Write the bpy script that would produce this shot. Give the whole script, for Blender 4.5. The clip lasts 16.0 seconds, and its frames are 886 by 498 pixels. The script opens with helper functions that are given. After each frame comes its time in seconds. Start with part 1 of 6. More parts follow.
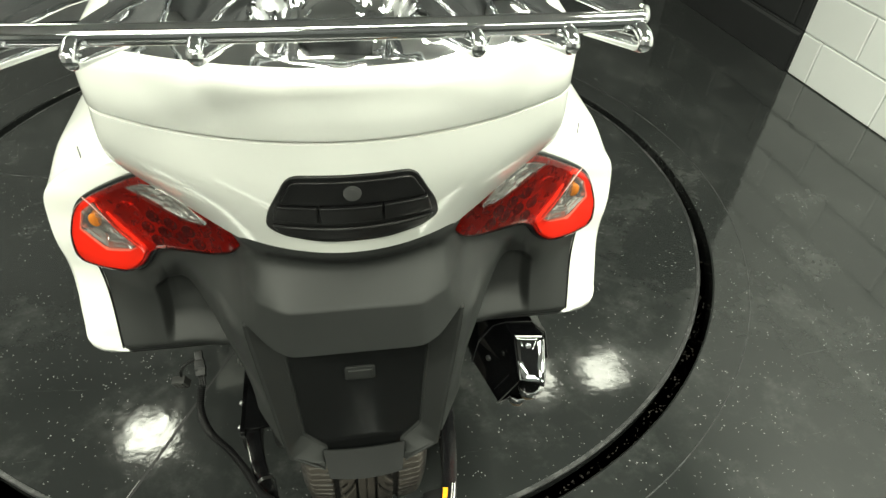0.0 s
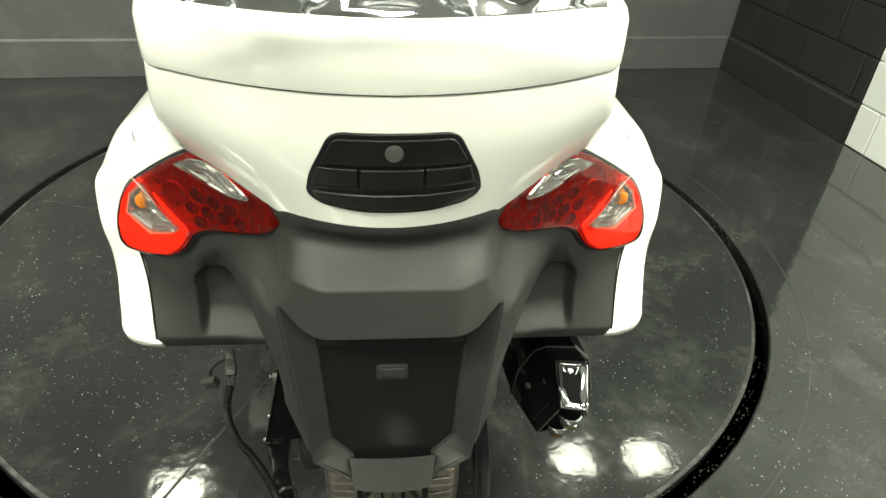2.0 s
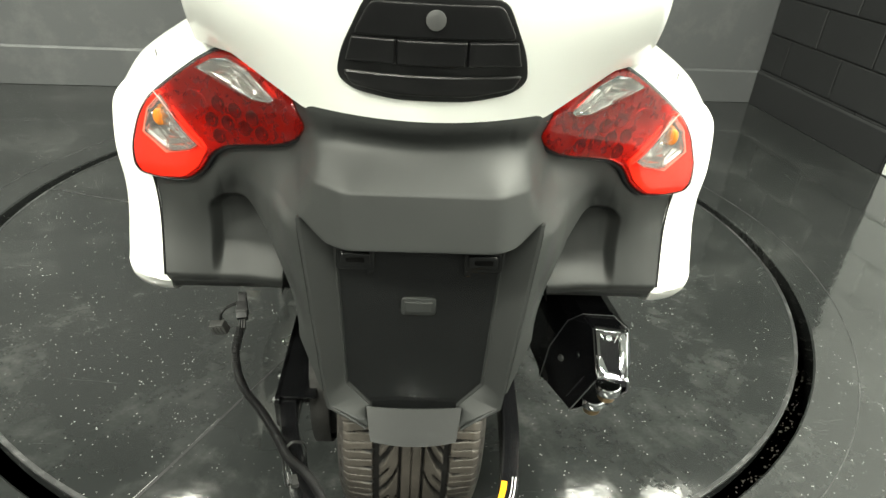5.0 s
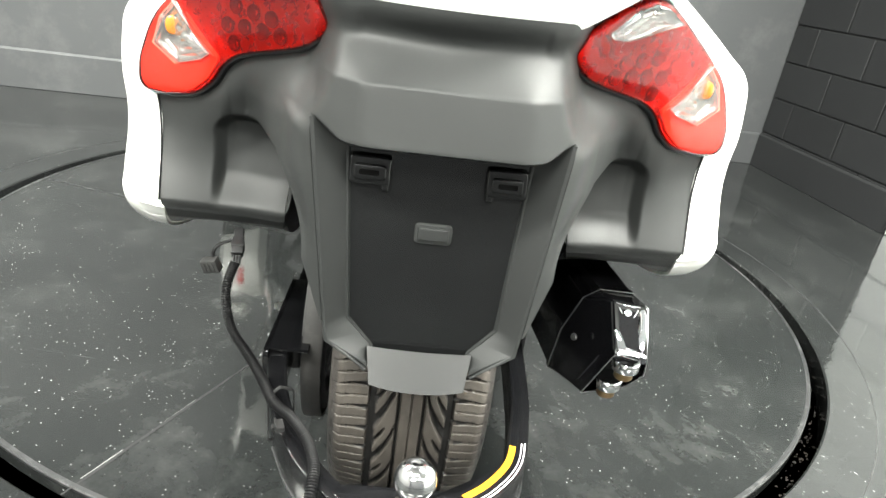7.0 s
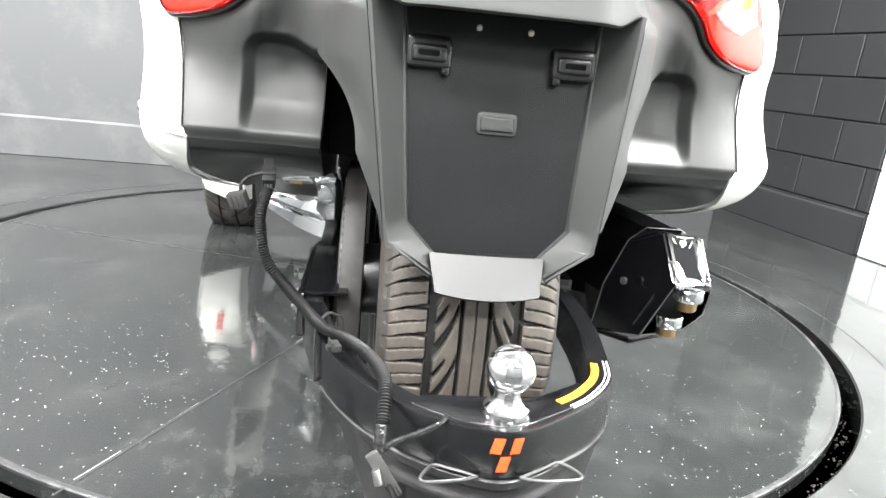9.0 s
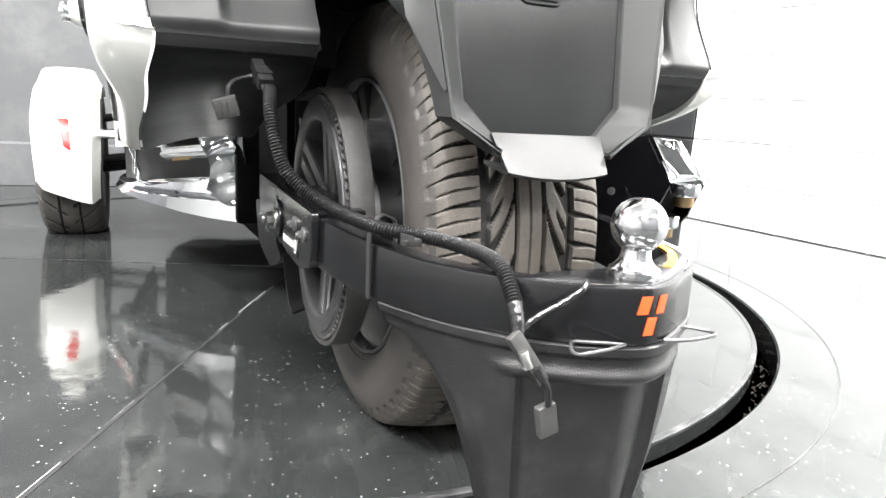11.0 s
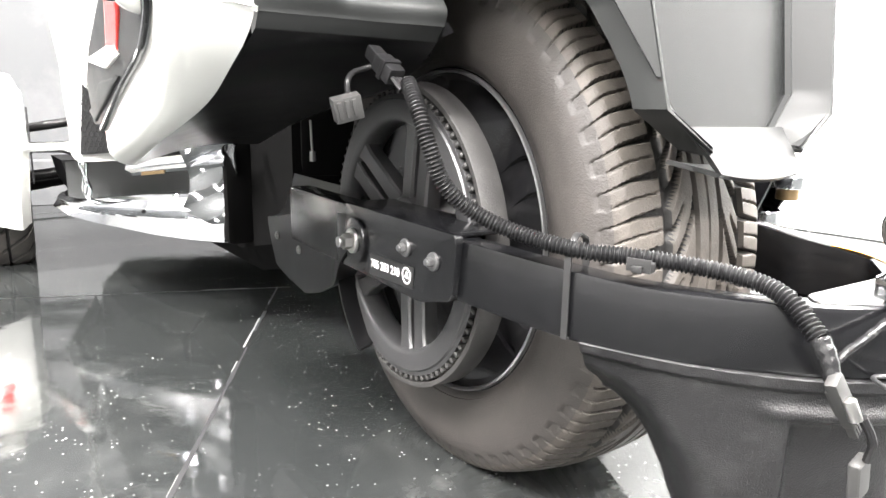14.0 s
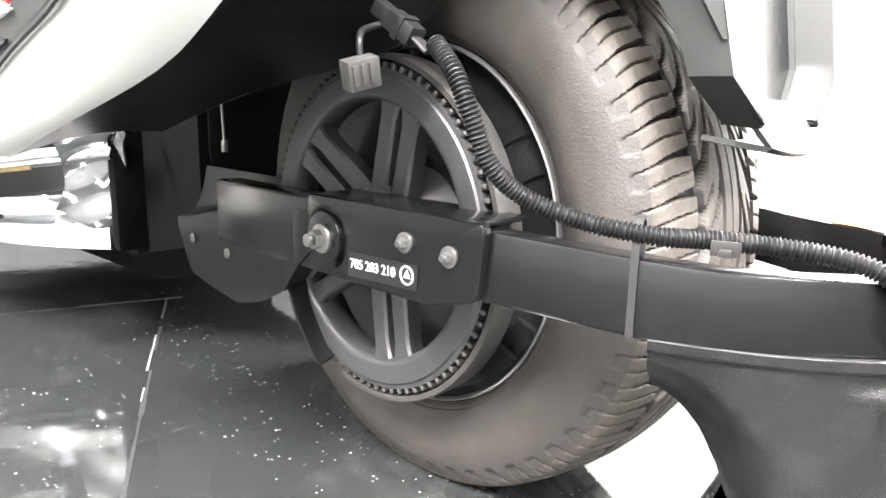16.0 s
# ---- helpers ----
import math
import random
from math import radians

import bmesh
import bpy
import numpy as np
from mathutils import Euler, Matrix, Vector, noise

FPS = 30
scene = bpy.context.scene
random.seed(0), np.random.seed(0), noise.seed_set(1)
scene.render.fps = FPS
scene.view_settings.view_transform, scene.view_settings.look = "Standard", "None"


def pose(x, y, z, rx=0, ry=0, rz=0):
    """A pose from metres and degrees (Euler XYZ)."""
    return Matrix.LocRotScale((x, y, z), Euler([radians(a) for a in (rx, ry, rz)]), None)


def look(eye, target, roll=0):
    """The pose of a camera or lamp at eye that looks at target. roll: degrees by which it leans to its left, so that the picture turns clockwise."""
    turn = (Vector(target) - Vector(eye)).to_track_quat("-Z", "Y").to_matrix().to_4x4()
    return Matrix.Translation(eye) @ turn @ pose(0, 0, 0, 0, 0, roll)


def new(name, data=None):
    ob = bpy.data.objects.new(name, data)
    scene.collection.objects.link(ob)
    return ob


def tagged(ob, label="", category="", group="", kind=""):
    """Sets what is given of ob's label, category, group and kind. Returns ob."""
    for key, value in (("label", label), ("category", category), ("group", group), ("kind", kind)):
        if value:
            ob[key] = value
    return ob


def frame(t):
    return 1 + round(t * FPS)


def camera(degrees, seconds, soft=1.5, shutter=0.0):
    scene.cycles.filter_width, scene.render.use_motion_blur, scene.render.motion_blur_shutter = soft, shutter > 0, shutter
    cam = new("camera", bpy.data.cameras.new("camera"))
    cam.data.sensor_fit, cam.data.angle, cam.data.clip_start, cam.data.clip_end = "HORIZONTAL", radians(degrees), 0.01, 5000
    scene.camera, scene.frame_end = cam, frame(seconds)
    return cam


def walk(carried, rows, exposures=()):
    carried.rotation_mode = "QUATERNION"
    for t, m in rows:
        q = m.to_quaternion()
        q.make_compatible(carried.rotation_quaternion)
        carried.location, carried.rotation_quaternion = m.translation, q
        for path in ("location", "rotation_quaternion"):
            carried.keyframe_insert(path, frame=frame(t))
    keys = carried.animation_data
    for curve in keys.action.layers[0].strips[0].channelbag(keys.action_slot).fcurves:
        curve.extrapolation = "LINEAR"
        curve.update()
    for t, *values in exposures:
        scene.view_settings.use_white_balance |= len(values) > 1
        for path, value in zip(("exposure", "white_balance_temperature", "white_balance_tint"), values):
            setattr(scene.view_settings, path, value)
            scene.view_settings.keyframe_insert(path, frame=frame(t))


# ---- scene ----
cam = camera(67.2, 16.0)
PATH = [
    (0, (0.008, -0.908, 1.347), (0.25, 0.588, 0.042), 4.7),
    (0.5, (0.012, -0.934, 1.327), (0.176, 0.554, 0.001), 3.6),
    (1, (0.014, -0.954, 1.298), (0.149, 0.565, 0.003), 4.1),
    (1.5, (0.015, -0.957, 1.266), (0.134, 0.64, 0.069), 4),
    (2, (0.016, -0.963, 1.232), (0.124, 0.694, 0.118), 4),
    (2.5, (0.012, -0.967, 1.205), (0.107, 0.743, 0.172), 4.5),
    (3, (0.012, -0.969, 1.168), (0.094, 0.779, 0.201), 5.5),
    (3.5, (0.014, -0.976, 1.141), (0.086, 0.786, 0.197), 5.6),
    (4, (0.015, -0.986, 1.101), (0.072, 0.754, 0.118), 5.2),
    (4.2, (0.013, -0.984, 1.090), (0.066, 0.752, 0.097), 4.9),
    (6.3, (-0.001, -0.995, 0.938), (0.029, 0.8, 0.055), 6.4),
    (6.5, (-0.003, -0.995, 0.916), (0.034, 0.811, 0.059), 7.2),
    (7, (-0.007, -1.006, 0.857), (0.05, 0.83, 0.065), 8.9),
    (7.5, (-0.009, -1.02, 0.810), (0.054, 0.841, 0.081), 9.6),
    (8, (-0.024, -1.024, 0.753), (0.032, 0.861, 0.087), 8.1),
    (8.5, (-0.048, -1.022, 0.684), (0.016, 0.886, 0.089), 6.1),
    (9, (-0.101, -1.012, 0.610), (0.057, 0.914, 0.095), 6.8),
    (9.2, (-0.124, -0.999, 0.586), (0.087, 0.929, 0.101), 6.8),
    (11.3, (-0.353, -0.894, 0.429), (0.398, 0.916, 0.028), 3.1),
    (11.5, (-0.367, -0.877, 0.430), (0.408, 0.918, 0.010), 2.4),
    (12, (-0.416, -0.837, 0.440), (0.386, 0.945, 0.014), 1),
    (12.5, (-0.438, -0.815, 0.433), (0.407, 0.95, 0.019), 1),
    (13, (-0.461, -0.784, 0.429), (0.365, 0.991, 0.019), 1),
    (13.5, (-0.479, -0.741, 0.423), (0.416, 1.001, 0.020), 1.7),
    (14, (-0.5, -0.694, 0.420), (0.474, 1.009, 0.029), 2.2),
    (14.5, (-0.512, -0.658, 0.419), (0.534, 1.005, 0.039), 2.2),
    (15, (-0.513, -0.628, 0.420), (0.59, 0.995, 0.035), 1.8),
    (15.5, (-0.527, -0.586, 0.403), (0.669, 0.971, 0.019), 1.8),
    (16, (-0.56, -0.549, 0.396), (0.762, 0.902, 0.012), 2.1),
]
# brightness and tint of the filming camera along the way
EXPOSURES = [(0.0, 0.0, 7300, -6), (1.5, 0.27, 7550, -8), (4.0, 0.56, 7400, -4), (6.5, 1.38, 6800, 3), (8.0, 1.95, 6600, 8), (9.0, 2.27, 6500, 10), (11.5, 2.10, 6550, 12), (12.5, 2.33, 6600, 13), (13.5, 2.68, 6650, 13), (14.5, 3.03, 6650, 13), (16.0, 3.25, 6650, 13)]
walk(cam, [(t, look(eye, target, roll)) for t, eye, target, roll in PATH], EXPOSURES)

# the ceiling lights: place in the room, length, width, watts
LIGHTS = [(-0.17, -0.7, 0.30, 0.26, 4), (-0.72, -0.65, 0.30, 0.26, 4), (-3.45, -0.45, 0.30, 0.26, 6), (-0.9, -3.0, 1.5, 0.25, 110), (-2.9, -4.2, 1.5, 0.25, 40), (-4.6, -1.6, 1.5, 0.25, 75), (-4.6, -3.6, 1.5, 0.25, 75), (-1.2, -5.6, 1.5, 0.25, 40), (-3.8, -5.8, 1.5, 0.25, 40)]
LIT = 3.0

# ---------------------------------------------------------------- light
world = bpy.data.worlds.new("world")
scene.world = world
world.use_nodes = True
world.node_tree.nodes["Background"].inputs[0].default_value = (0.9, 0.95, 1.0, 1)
world.node_tree.nodes["Background"].inputs[1].default_value = 0.02

# ---------------------------------------------------------------- materials
def nodes_of(name):
    m = bpy.data.materials.new(name)
    m.use_nodes = True
    t = m.node_tree
    return m, t, t.nodes["Principled BSDF"]


def surface(name, colour, rough=0.5, metal=0.0, coat=0.0, var=0.15, scale=30.0, bump=0.0, bump_scale=400.0, dust=None, spec=0.5, piece=0.0):
    """A material with broad stains, fine grain and relief. dust: (colour, amount, scale) of a second layer."""
    m, t, p = nodes_of(name)
    n, l = t.nodes, t.links
    tc = n.new("ShaderNodeTexCoord")
    broad = n.new("ShaderNodeTexNoise")
    broad.inputs["Scale"].default_value = scale
    broad.inputs["Detail"].default_value = 6
    l.new(tc.outputs["Object"], broad.inputs["Vector"])
    mix = n.new("ShaderNodeMixRGB")
    mix.inputs[1].default_value = (*[c * (1 - var) for c in colour], 1)
    mix.inputs[2].default_value = (*[min(1, c * (1 + var)) for c in colour], 1)
    l.new(broad.outputs["Fac"], mix.inputs[0])
    out = mix.outputs[0]
    if piece:
        info = n.new("ShaderNodeObjectInfo")
        hsv = n.new("ShaderNodeHueSaturation")
        ramp = n.new("ShaderNodeMapRange")
        ramp.inputs[3].default_value, ramp.inputs[4].default_value = 1 - piece, 1 + piece
        l.new(info.outputs["Random"], ramp.inputs[0])
        l.new(ramp.outputs[0], hsv.inputs["Value"])
        l.new(out, hsv.inputs["Color"])
        out = hsv.outputs[0]
    if dust:
        dc, amount, ds = dust
        dn = n.new("ShaderNodeTexNoise")
        dn.inputs["Scale"].default_value = ds
        dn.inputs["Detail"].default_value = 8
        dn.inputs["Roughness"].default_value = 0.7
        l.new(tc.outputs["Object"], dn.inputs["Vector"])
        r = n.new("ShaderNodeValToRGB")
        r.color_ramp.elements[0].position, r.color_ramp.elements[1].position = 0.5, 0.75
        r.color_ramp.elements[1].color = (amount, amount, amount, 1)
        l.new(dn.outputs["Fac"], r.inputs[0])
        mx = n.new("ShaderNodeMixRGB")
        mx.inputs[2].default_value = (*dc, 1)
        l.new(r.outputs[0], mx.inputs[0])
        l.new(out, mx.inputs[1])
        out = mx.outputs[0]
    l.new(out, p.inputs["Base Color"])
    rr = n.new("ShaderNodeMapRange")
    rr.inputs[3].default_value, rr.inputs[4].default_value = max(0.0, rough * 0.8), min(1, rough * 1.2)
    l.new(broad.outputs["Fac"], rr.inputs[0])
    l.new(rr.outputs[0], p.inputs["Roughness"])
    p.inputs["Metallic"].default_value = metal
    p.inputs["Coat Weight"].default_value = coat
    p.inputs["Coat Roughness"].default_value = 0.04
    p.inputs["Specular IOR Level"].default_value = spec
    if bump:
        fine = n.new("ShaderNodeTexNoise")
        fine.inputs["Scale"].default_value = bump_scale
        fine.inputs["Detail"].default_value = 3
        l.new(tc.outputs["Object"], fine.inputs["Vector"])
        b = n.new("ShaderNodeBump")
        b.inputs["Strength"].default_value = bump
        b.inputs["Distance"].default_value = 0.001
        l.new(fine.outputs["Fac"], b.inputs["Height"])
        l.new(b.outputs[0], p.inputs["Normal"])
    return m


WHITE = surface("pearl_white_paint", (0.86, 0.87, 0.83), 0.32, 0, 0.8, 0.03, 8)
GREY = surface("charcoal_moulded_plastic", (0.0222, 0.0236, 0.0232), 0.50, 0, 0, 0.10, 14, 0.10, 900, None, 0.36)
# darker, glossier charcoal that also carries the shade under the bumper lip
GREY_DARK = surface("shaded_recess_plastic", (0.0070, 0.0074, 0.0076), 0.22, 0, 0, 0.12, 20, 0.10, 900, None, 0.42)
TAB = surface("mid_grey_plastic", (0.0145, 0.0153, 0.0153), 0.42, 0, 0, 0.06, 20, 0.2, 900)
BLACK = surface("black_plastic", (0.006, 0.006, 0.0065), 0.34, 0, 0, 0.15, 25, 0.1, 700, None, 0.35)
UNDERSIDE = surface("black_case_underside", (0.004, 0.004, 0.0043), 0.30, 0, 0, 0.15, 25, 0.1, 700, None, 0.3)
# near-black stand-in for deep shade in gaps, slots and below the machine
UNDER = surface("deep_shade_black", (0.002, 0.002, 0.002), 0.9, 0, 0, 0.2, 20, 0.2, 300, None, 0.1)
GUARD = surface("textured_black_polyethylene", (0.0075, 0.0075, 0.008), 0.36, 0, 0, 0.25, 14, 0.7, 800, ((0.07, 0.07, 0.07), 0.28, 24), 0.5)
GLOSS = surface("gloss_black", (0.006, 0.006, 0.007), 0.06, 0, 0.6, 0.1, 20)
SATIN = surface("black_powder_coat", (0.0045, 0.0046, 0.0052), 0.22, 0, 0, 0.12, 25, 0.05, 600, ((0.04, 0.04, 0.04), 0.05, 60), 0.5)
CHROME = surface("chrome", (0.84, 0.85, 0.87), 0.07, 1, 0, 0.02, 10)
STEEL = surface("zinc_plated_steel", (0.40, 0.40, 0.385), 0.33, 1, 0, 0.12, 90)
BALL = surface("polished_hitch_steel", (0.72, 0.72, 0.73), 0.13, 1, 0, 0.08, 120)
BRASS = surface("brass_tinted_pipe", (0.34, 0.24, 0.13), 0.4, 1, 0, 0.15, 90)
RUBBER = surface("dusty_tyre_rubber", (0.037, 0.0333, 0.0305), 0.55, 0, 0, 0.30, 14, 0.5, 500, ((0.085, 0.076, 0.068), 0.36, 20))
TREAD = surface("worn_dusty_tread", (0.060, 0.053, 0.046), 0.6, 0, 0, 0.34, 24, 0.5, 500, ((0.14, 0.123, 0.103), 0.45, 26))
GROOVE = surface("dark_groove_rubber", (0.012, 0.0115, 0.011), 0.6, 0, 0, 0.2, 30, 0.3, 500)
RUBBER_F = surface("tyre_rubber", (0.045, 0.042, 0.038), 0.75, 0, 0, 0.2, 18, 0.4, 500, ((0.14, 0.12, 0.10), 0.5, 30))
BELT = surface("grey_drive_belt", (0.032, 0.031, 0.030), 0.65, 0, 0, 0.2, 60, 0.4, 500, ((0.09, 0.087, 0.083), 0.35, 60))
ALLOY = surface("dark_cast_alloy", (0.085, 0.085, 0.087), 0.38, 0.6, 0, 0.15, 40, 0.3, 500, ((0.12, 0.115, 0.11), 0.3, 40))
RIM_BLACK = surface("black_wheel_paint", (0.010, 0.010, 0.011), 0.25, 0, 0.3, 0.15, 40, 0.1, 500, ((0.08, 0.075, 0.07), 0.15, 40))
CABLE = surface("black_conduit", (0.007, 0.007, 0.0075), 0.42, 0, 0, 0.2, 50, 0.2, 500, ((0.08, 0.08, 0.08), 0.12, 90), 0.3)
PLUG = surface("grey_connector_plastic", (0.034, 0.034, 0.033), 0.5, 0, 0, 0.1, 60)
TAPE = surface("shiny_black_tape", (0.010, 0.010, 0.0105), 0.18, 0, 0, 0.2, 80, 0.5, 140, ((0.10, 0.10, 0.10), 0.2, 90), 0.6)
TIE = surface("nylon_tie", (0.021, 0.021, 0.021), 0.32, 0, 0, 0.1, 60)
ORANGE = surface("orange_sticker", (0.80, 0.085, 0.018), 0.35, 0, 0.2, 0.05, 40)
YELLOW = surface("yellow_sticker", (0.85, 0.35, 0.02), 0.35, 0, 0.2, 0.05, 40)
PAPER = surface("white_print", (0.80, 0.80, 0.79), 0.5, 0, 0, 0.04, 60)
LABEL = surface("black_label", (0.010, 0.010, 0.010), 0.3, 0, 0.2, 0.1, 60)
REFLECT = surface("red_reflector", (0.62, 0.016, 0.012), 0.2, 0, 0.7, 0.12, 200, 0.4, 600)
AMBER = surface("amber_bulb", (0.70, 0.22, 0.03), 0.2, 0, 0.5, 0.1, 90)
LOCK = surface("grey_lock_face", (0.20, 0.20, 0.20), 0.35, 0.8, 0, 0.1, 90)
SILVER = surface("aluminised_reflector", (0.60, 0.59, 0.57), 0.14, 0.9, 0, 0.25, 120)
ORANGE_IN = surface("bright_red_reflector", (0.85, 0.25, 0.18), 0.35, 0.2, 0, 0.06, 90)
RED_IN = surface("red_lamp_reflector", (0.50, 0.10, 0.08), 0.28, 0.9, 0, 0.10, 90, 0.4, 160)
RED_CUP = surface("dark_red_lamp_cup", (0.27, 0.060, 0.048), 0.26, 0.9, 0, 0.15, 90)
WALL_GREY = surface("grey_wall_paint", (0.078, 0.081, 0.084), 0.55, 0, 0, 0.10, 1.6, 0.25, 90, ((0.26, 0.26, 0.26), 0.25, 3.0))
BLOCK_DARK = surface("charcoal_block_paint", (0.021, 0.022, 0.023), 0.45, 0, 0, 0.15, 3, 0.8, 130, None, 0.5, 0.12)
BLOCK_WHITE = surface("white_block_paint", (0.80, 0.82, 0.81), 0.5, 0, 0, 0.04, 3, 0.8, 130, None, 0.5, 0.04)
MORTAR_DARK = surface("dark_joint", (0.020, 0.020, 0.021), 0.7, 0, 0, 0.1, 9)
MORTAR_WHITE = surface("white_joint", (0.70, 0.72, 0.71), 0.6, 0, 0, 0.06, 9)
WALL_WHITE = surface("white_wall_paint", (0.72, 0.73, 0.72), 0.6, 0, 0, 0.04, 2, 0.2, 90)
WALL_MID = surface("mid_grey_wall_paint", (0.26, 0.264, 0.26), 0.6, 0, 0, 0.05, 2, 0.2, 90)
CEILING = surface("grey_ceiling_paint", (0.42, 0.425, 0.42), 0.7, 0, 0, 0.08, 2, 0.2, 90)
PIT = surface("dirty_pit", (0.020, 0.0175, 0.015), 0.85, 0, 0, 0.5, 30, 0.9, 90, ((0.075, 0.060, 0.046), 0.5, 14))
CHIP = surface("pale_chipped_epoxy", (0.30, 0.30, 0.29), 0.5, 0, 0, 0.4, 60)
RIM_EDGE = surface("worn_steel_edge", (0.045, 0.046, 0.047), 0.35, 0.3, 0, 0.4, 40, 0.2, 300, ((0.30, 0.30, 0.30), 0.6, 12))


def glass(name, colour, rough=0.02):
    """A thin clear or tinted moulding: tinted see-through with a glossy skin."""
    m, t, p = nodes_of(name)
    n, l = t.nodes, t.links
    n.remove(p)
    tr, gl, mix, fr = (n.new(k) for k in ("ShaderNodeBsdfTransparent", "ShaderNodeBsdfGlossy", "ShaderNodeMixShader", "ShaderNodeFresnel"))
    tr.inputs[0].default_value = (*colour, 1)
    gl.inputs["Roughness"].default_value = rough
    fr.inputs[0].default_value = 1.5
    l.new(fr.outputs[0], mix.inputs[0])
    l.new(tr.outputs[0], mix.inputs[1])
    l.new(gl.outputs[0], mix.inputs[2])
    l.new(mix.outputs[0], n["Material Output"].inputs[0])
    return m


RED_GLASS = glass("red_lens", (0.95, 0.10, 0.07))
PINK = surface("pale_lens_edge", (0.75, 0.45, 0.42), 0.2, 0, 0.3, 0.05, 60)
CLEAR = glass("clear_lens", (0.93, 0.93, 0.93))


def floor_material():
    """Glossy dark epoxy with white flecks, smears, scuffs and a worn ring round the turntable."""
    m, t, p = nodes_of("dark_flecked_epoxy")
    n, l = t.nodes, t.links
    tc = n.new("ShaderNodeTexCoord")

    def noise_of(scale, detail=6, rough=0.6):
        k = n.new("ShaderNodeTexNoise")
        k.inputs["Scale"].default_value, k.inputs["Detail"].default_value, k.inputs["Roughness"].default_value = scale, detail, rough
        l.new(tc.outputs["Object"], k.inputs["Vector"])
        return k.outputs["Fac"]

    def ramp_of(src, a, b, top=1.0):
        r = n.new("ShaderNodeMapRange")
        r.inputs[1].default_value, r.inputs[2].default_value, r.inputs[4].default_value = a, b, top
        l.new(src, r.inputs[0])
        return r.outputs[0]

    def over(base, colour, fac):
        k = n.new("ShaderNodeMixRGB")
        k.inputs[2].default_value = (*colour, 1)
        l.new(fac, k.inputs[0])
        if isinstance(base, tuple):
            k.inputs[1].default_value = (*base, 1)
        else:
            l.new(base, k.inputs[1])
        return k.outputs[0]

    def times(a, b):
        k = n.new("ShaderNodeMath")
        k.operation = "MULTIPLY"
        l.new(a, k.inputs[0])
        l.new(b, k.inputs[1])
        return k.outputs[0]

    col = over((0.0135, 0.0148, 0.0148), (0.029, 0.0313, 0.031), noise_of(1.7))
    smear = times(ramp_of(noise_of(3.2, 9, 0.72), 0.50, 0.74, 0.60), ramp_of(noise_of(26, 6, 0.7), 0.35, 0.70))
    col = over(col, (0.13, 0.135, 0.13), smear)
    # white flecks of several sizes
    fac = None
    for scale, size, keep in ((58, 0.105, 0.90), (150, 0.21, 0.91), (34, 0.060, 0.89), (100, 0.165, 0.91)):
        v = n.new("ShaderNodeTexVoronoi")
        v.inputs["Scale"].default_value = scale
        l.new(tc.outputs["Object"], v.inputs["Vector"])
        near = n.new("ShaderNodeMath")
        near.operation = "LESS_THAN"
        near.inputs[1].default_value = size
        l.new(v.outputs["Distance"], near.inputs[0])
        sep = n.new("ShaderNodeSeparateColor")
        l.new(v.outputs["Color"], sep.inputs[0])
        some = n.new("ShaderNodeMath")
        some.operation = "GREATER_THAN"
        some.inputs[1].default_value = keep
        l.new(sep.outputs[0], some.inputs[0])
        f = times(near.outputs[0], some.outputs[0])
        if fac is None:
            fac = f
        else:
            k = n.new("ShaderNodeMath")
            k.operation = "MAXIMUM"
            l.new(fac, k.inputs[0])
            l.new(f, k.inputs[1])
            fac = k.outputs[0]
    patch = times(ramp_of(noise_of(2.3, 3), 0.28, 0.52), ramp_of(noise_of(11, 4, 0.7), 0.40, 0.56))
    col = over(col, (0.36, 0.37, 0.36), times(fac, patch))
    # thin scuffs and dragged dust
    for turn, size, cut in ((0.5, 1.4, 0.66), (-0.9, 2.0, 0.69)):
        mp = n.new("ShaderNodeMapping")
        mp.inputs["Rotation"].default_value = (0, 0, turn)
        mp.inputs["Scale"].default_value = (size, size * 16, 1)
        l.new(tc.outputs["Object"], mp.inputs["Vector"])
        sn = n.new("ShaderNodeTexNoise")
        sn.inputs["Scale"].default_value, sn.inputs["Detail"].default_value, sn.inputs["Roughness"].default_value, sn.inputs["Distortion"].default_value = 1.6, 7, 0.65, 1.2
        l.new(mp.outputs[0], sn.inputs["Vector"])
        col = over(col, (0.20, 0.205, 0.20), times(ramp_of(sn.outputs["Fac"], cut, cut + 0.10, 0.7), ramp_of(noise_of(30, 5, 0.7), 0.35, 0.7)))
    l.new(col, p.inputs["Base Color"])
    rough = n.new("ShaderNodeMath")
    rough.operation = "ADD"
    rough.inputs[1].default_value = 0.045
    l.new(times(ramp_of(noise_of(5, 8, 0.7), 0.3, 0.85, 0.22), ramp_of(noise_of(40, 4), 0.3, 0.8)), rough.inputs[0])
    l.new(rough.outputs[0], p.inputs["Roughness"])
    p.inputs["Specular IOR Level"].default_value = 0.6
    b = n.new("ShaderNodeBump")
    b.inputs["Strength"].default_value, b.inputs["Distance"].default_value = 0.22, 0.004
    l.new(noise_of(9, 4, 0.5), b.inputs["Height"])
    l.new(b.outputs[0], p.inputs["Normal"])
    return m


FLOOR = floor_material()

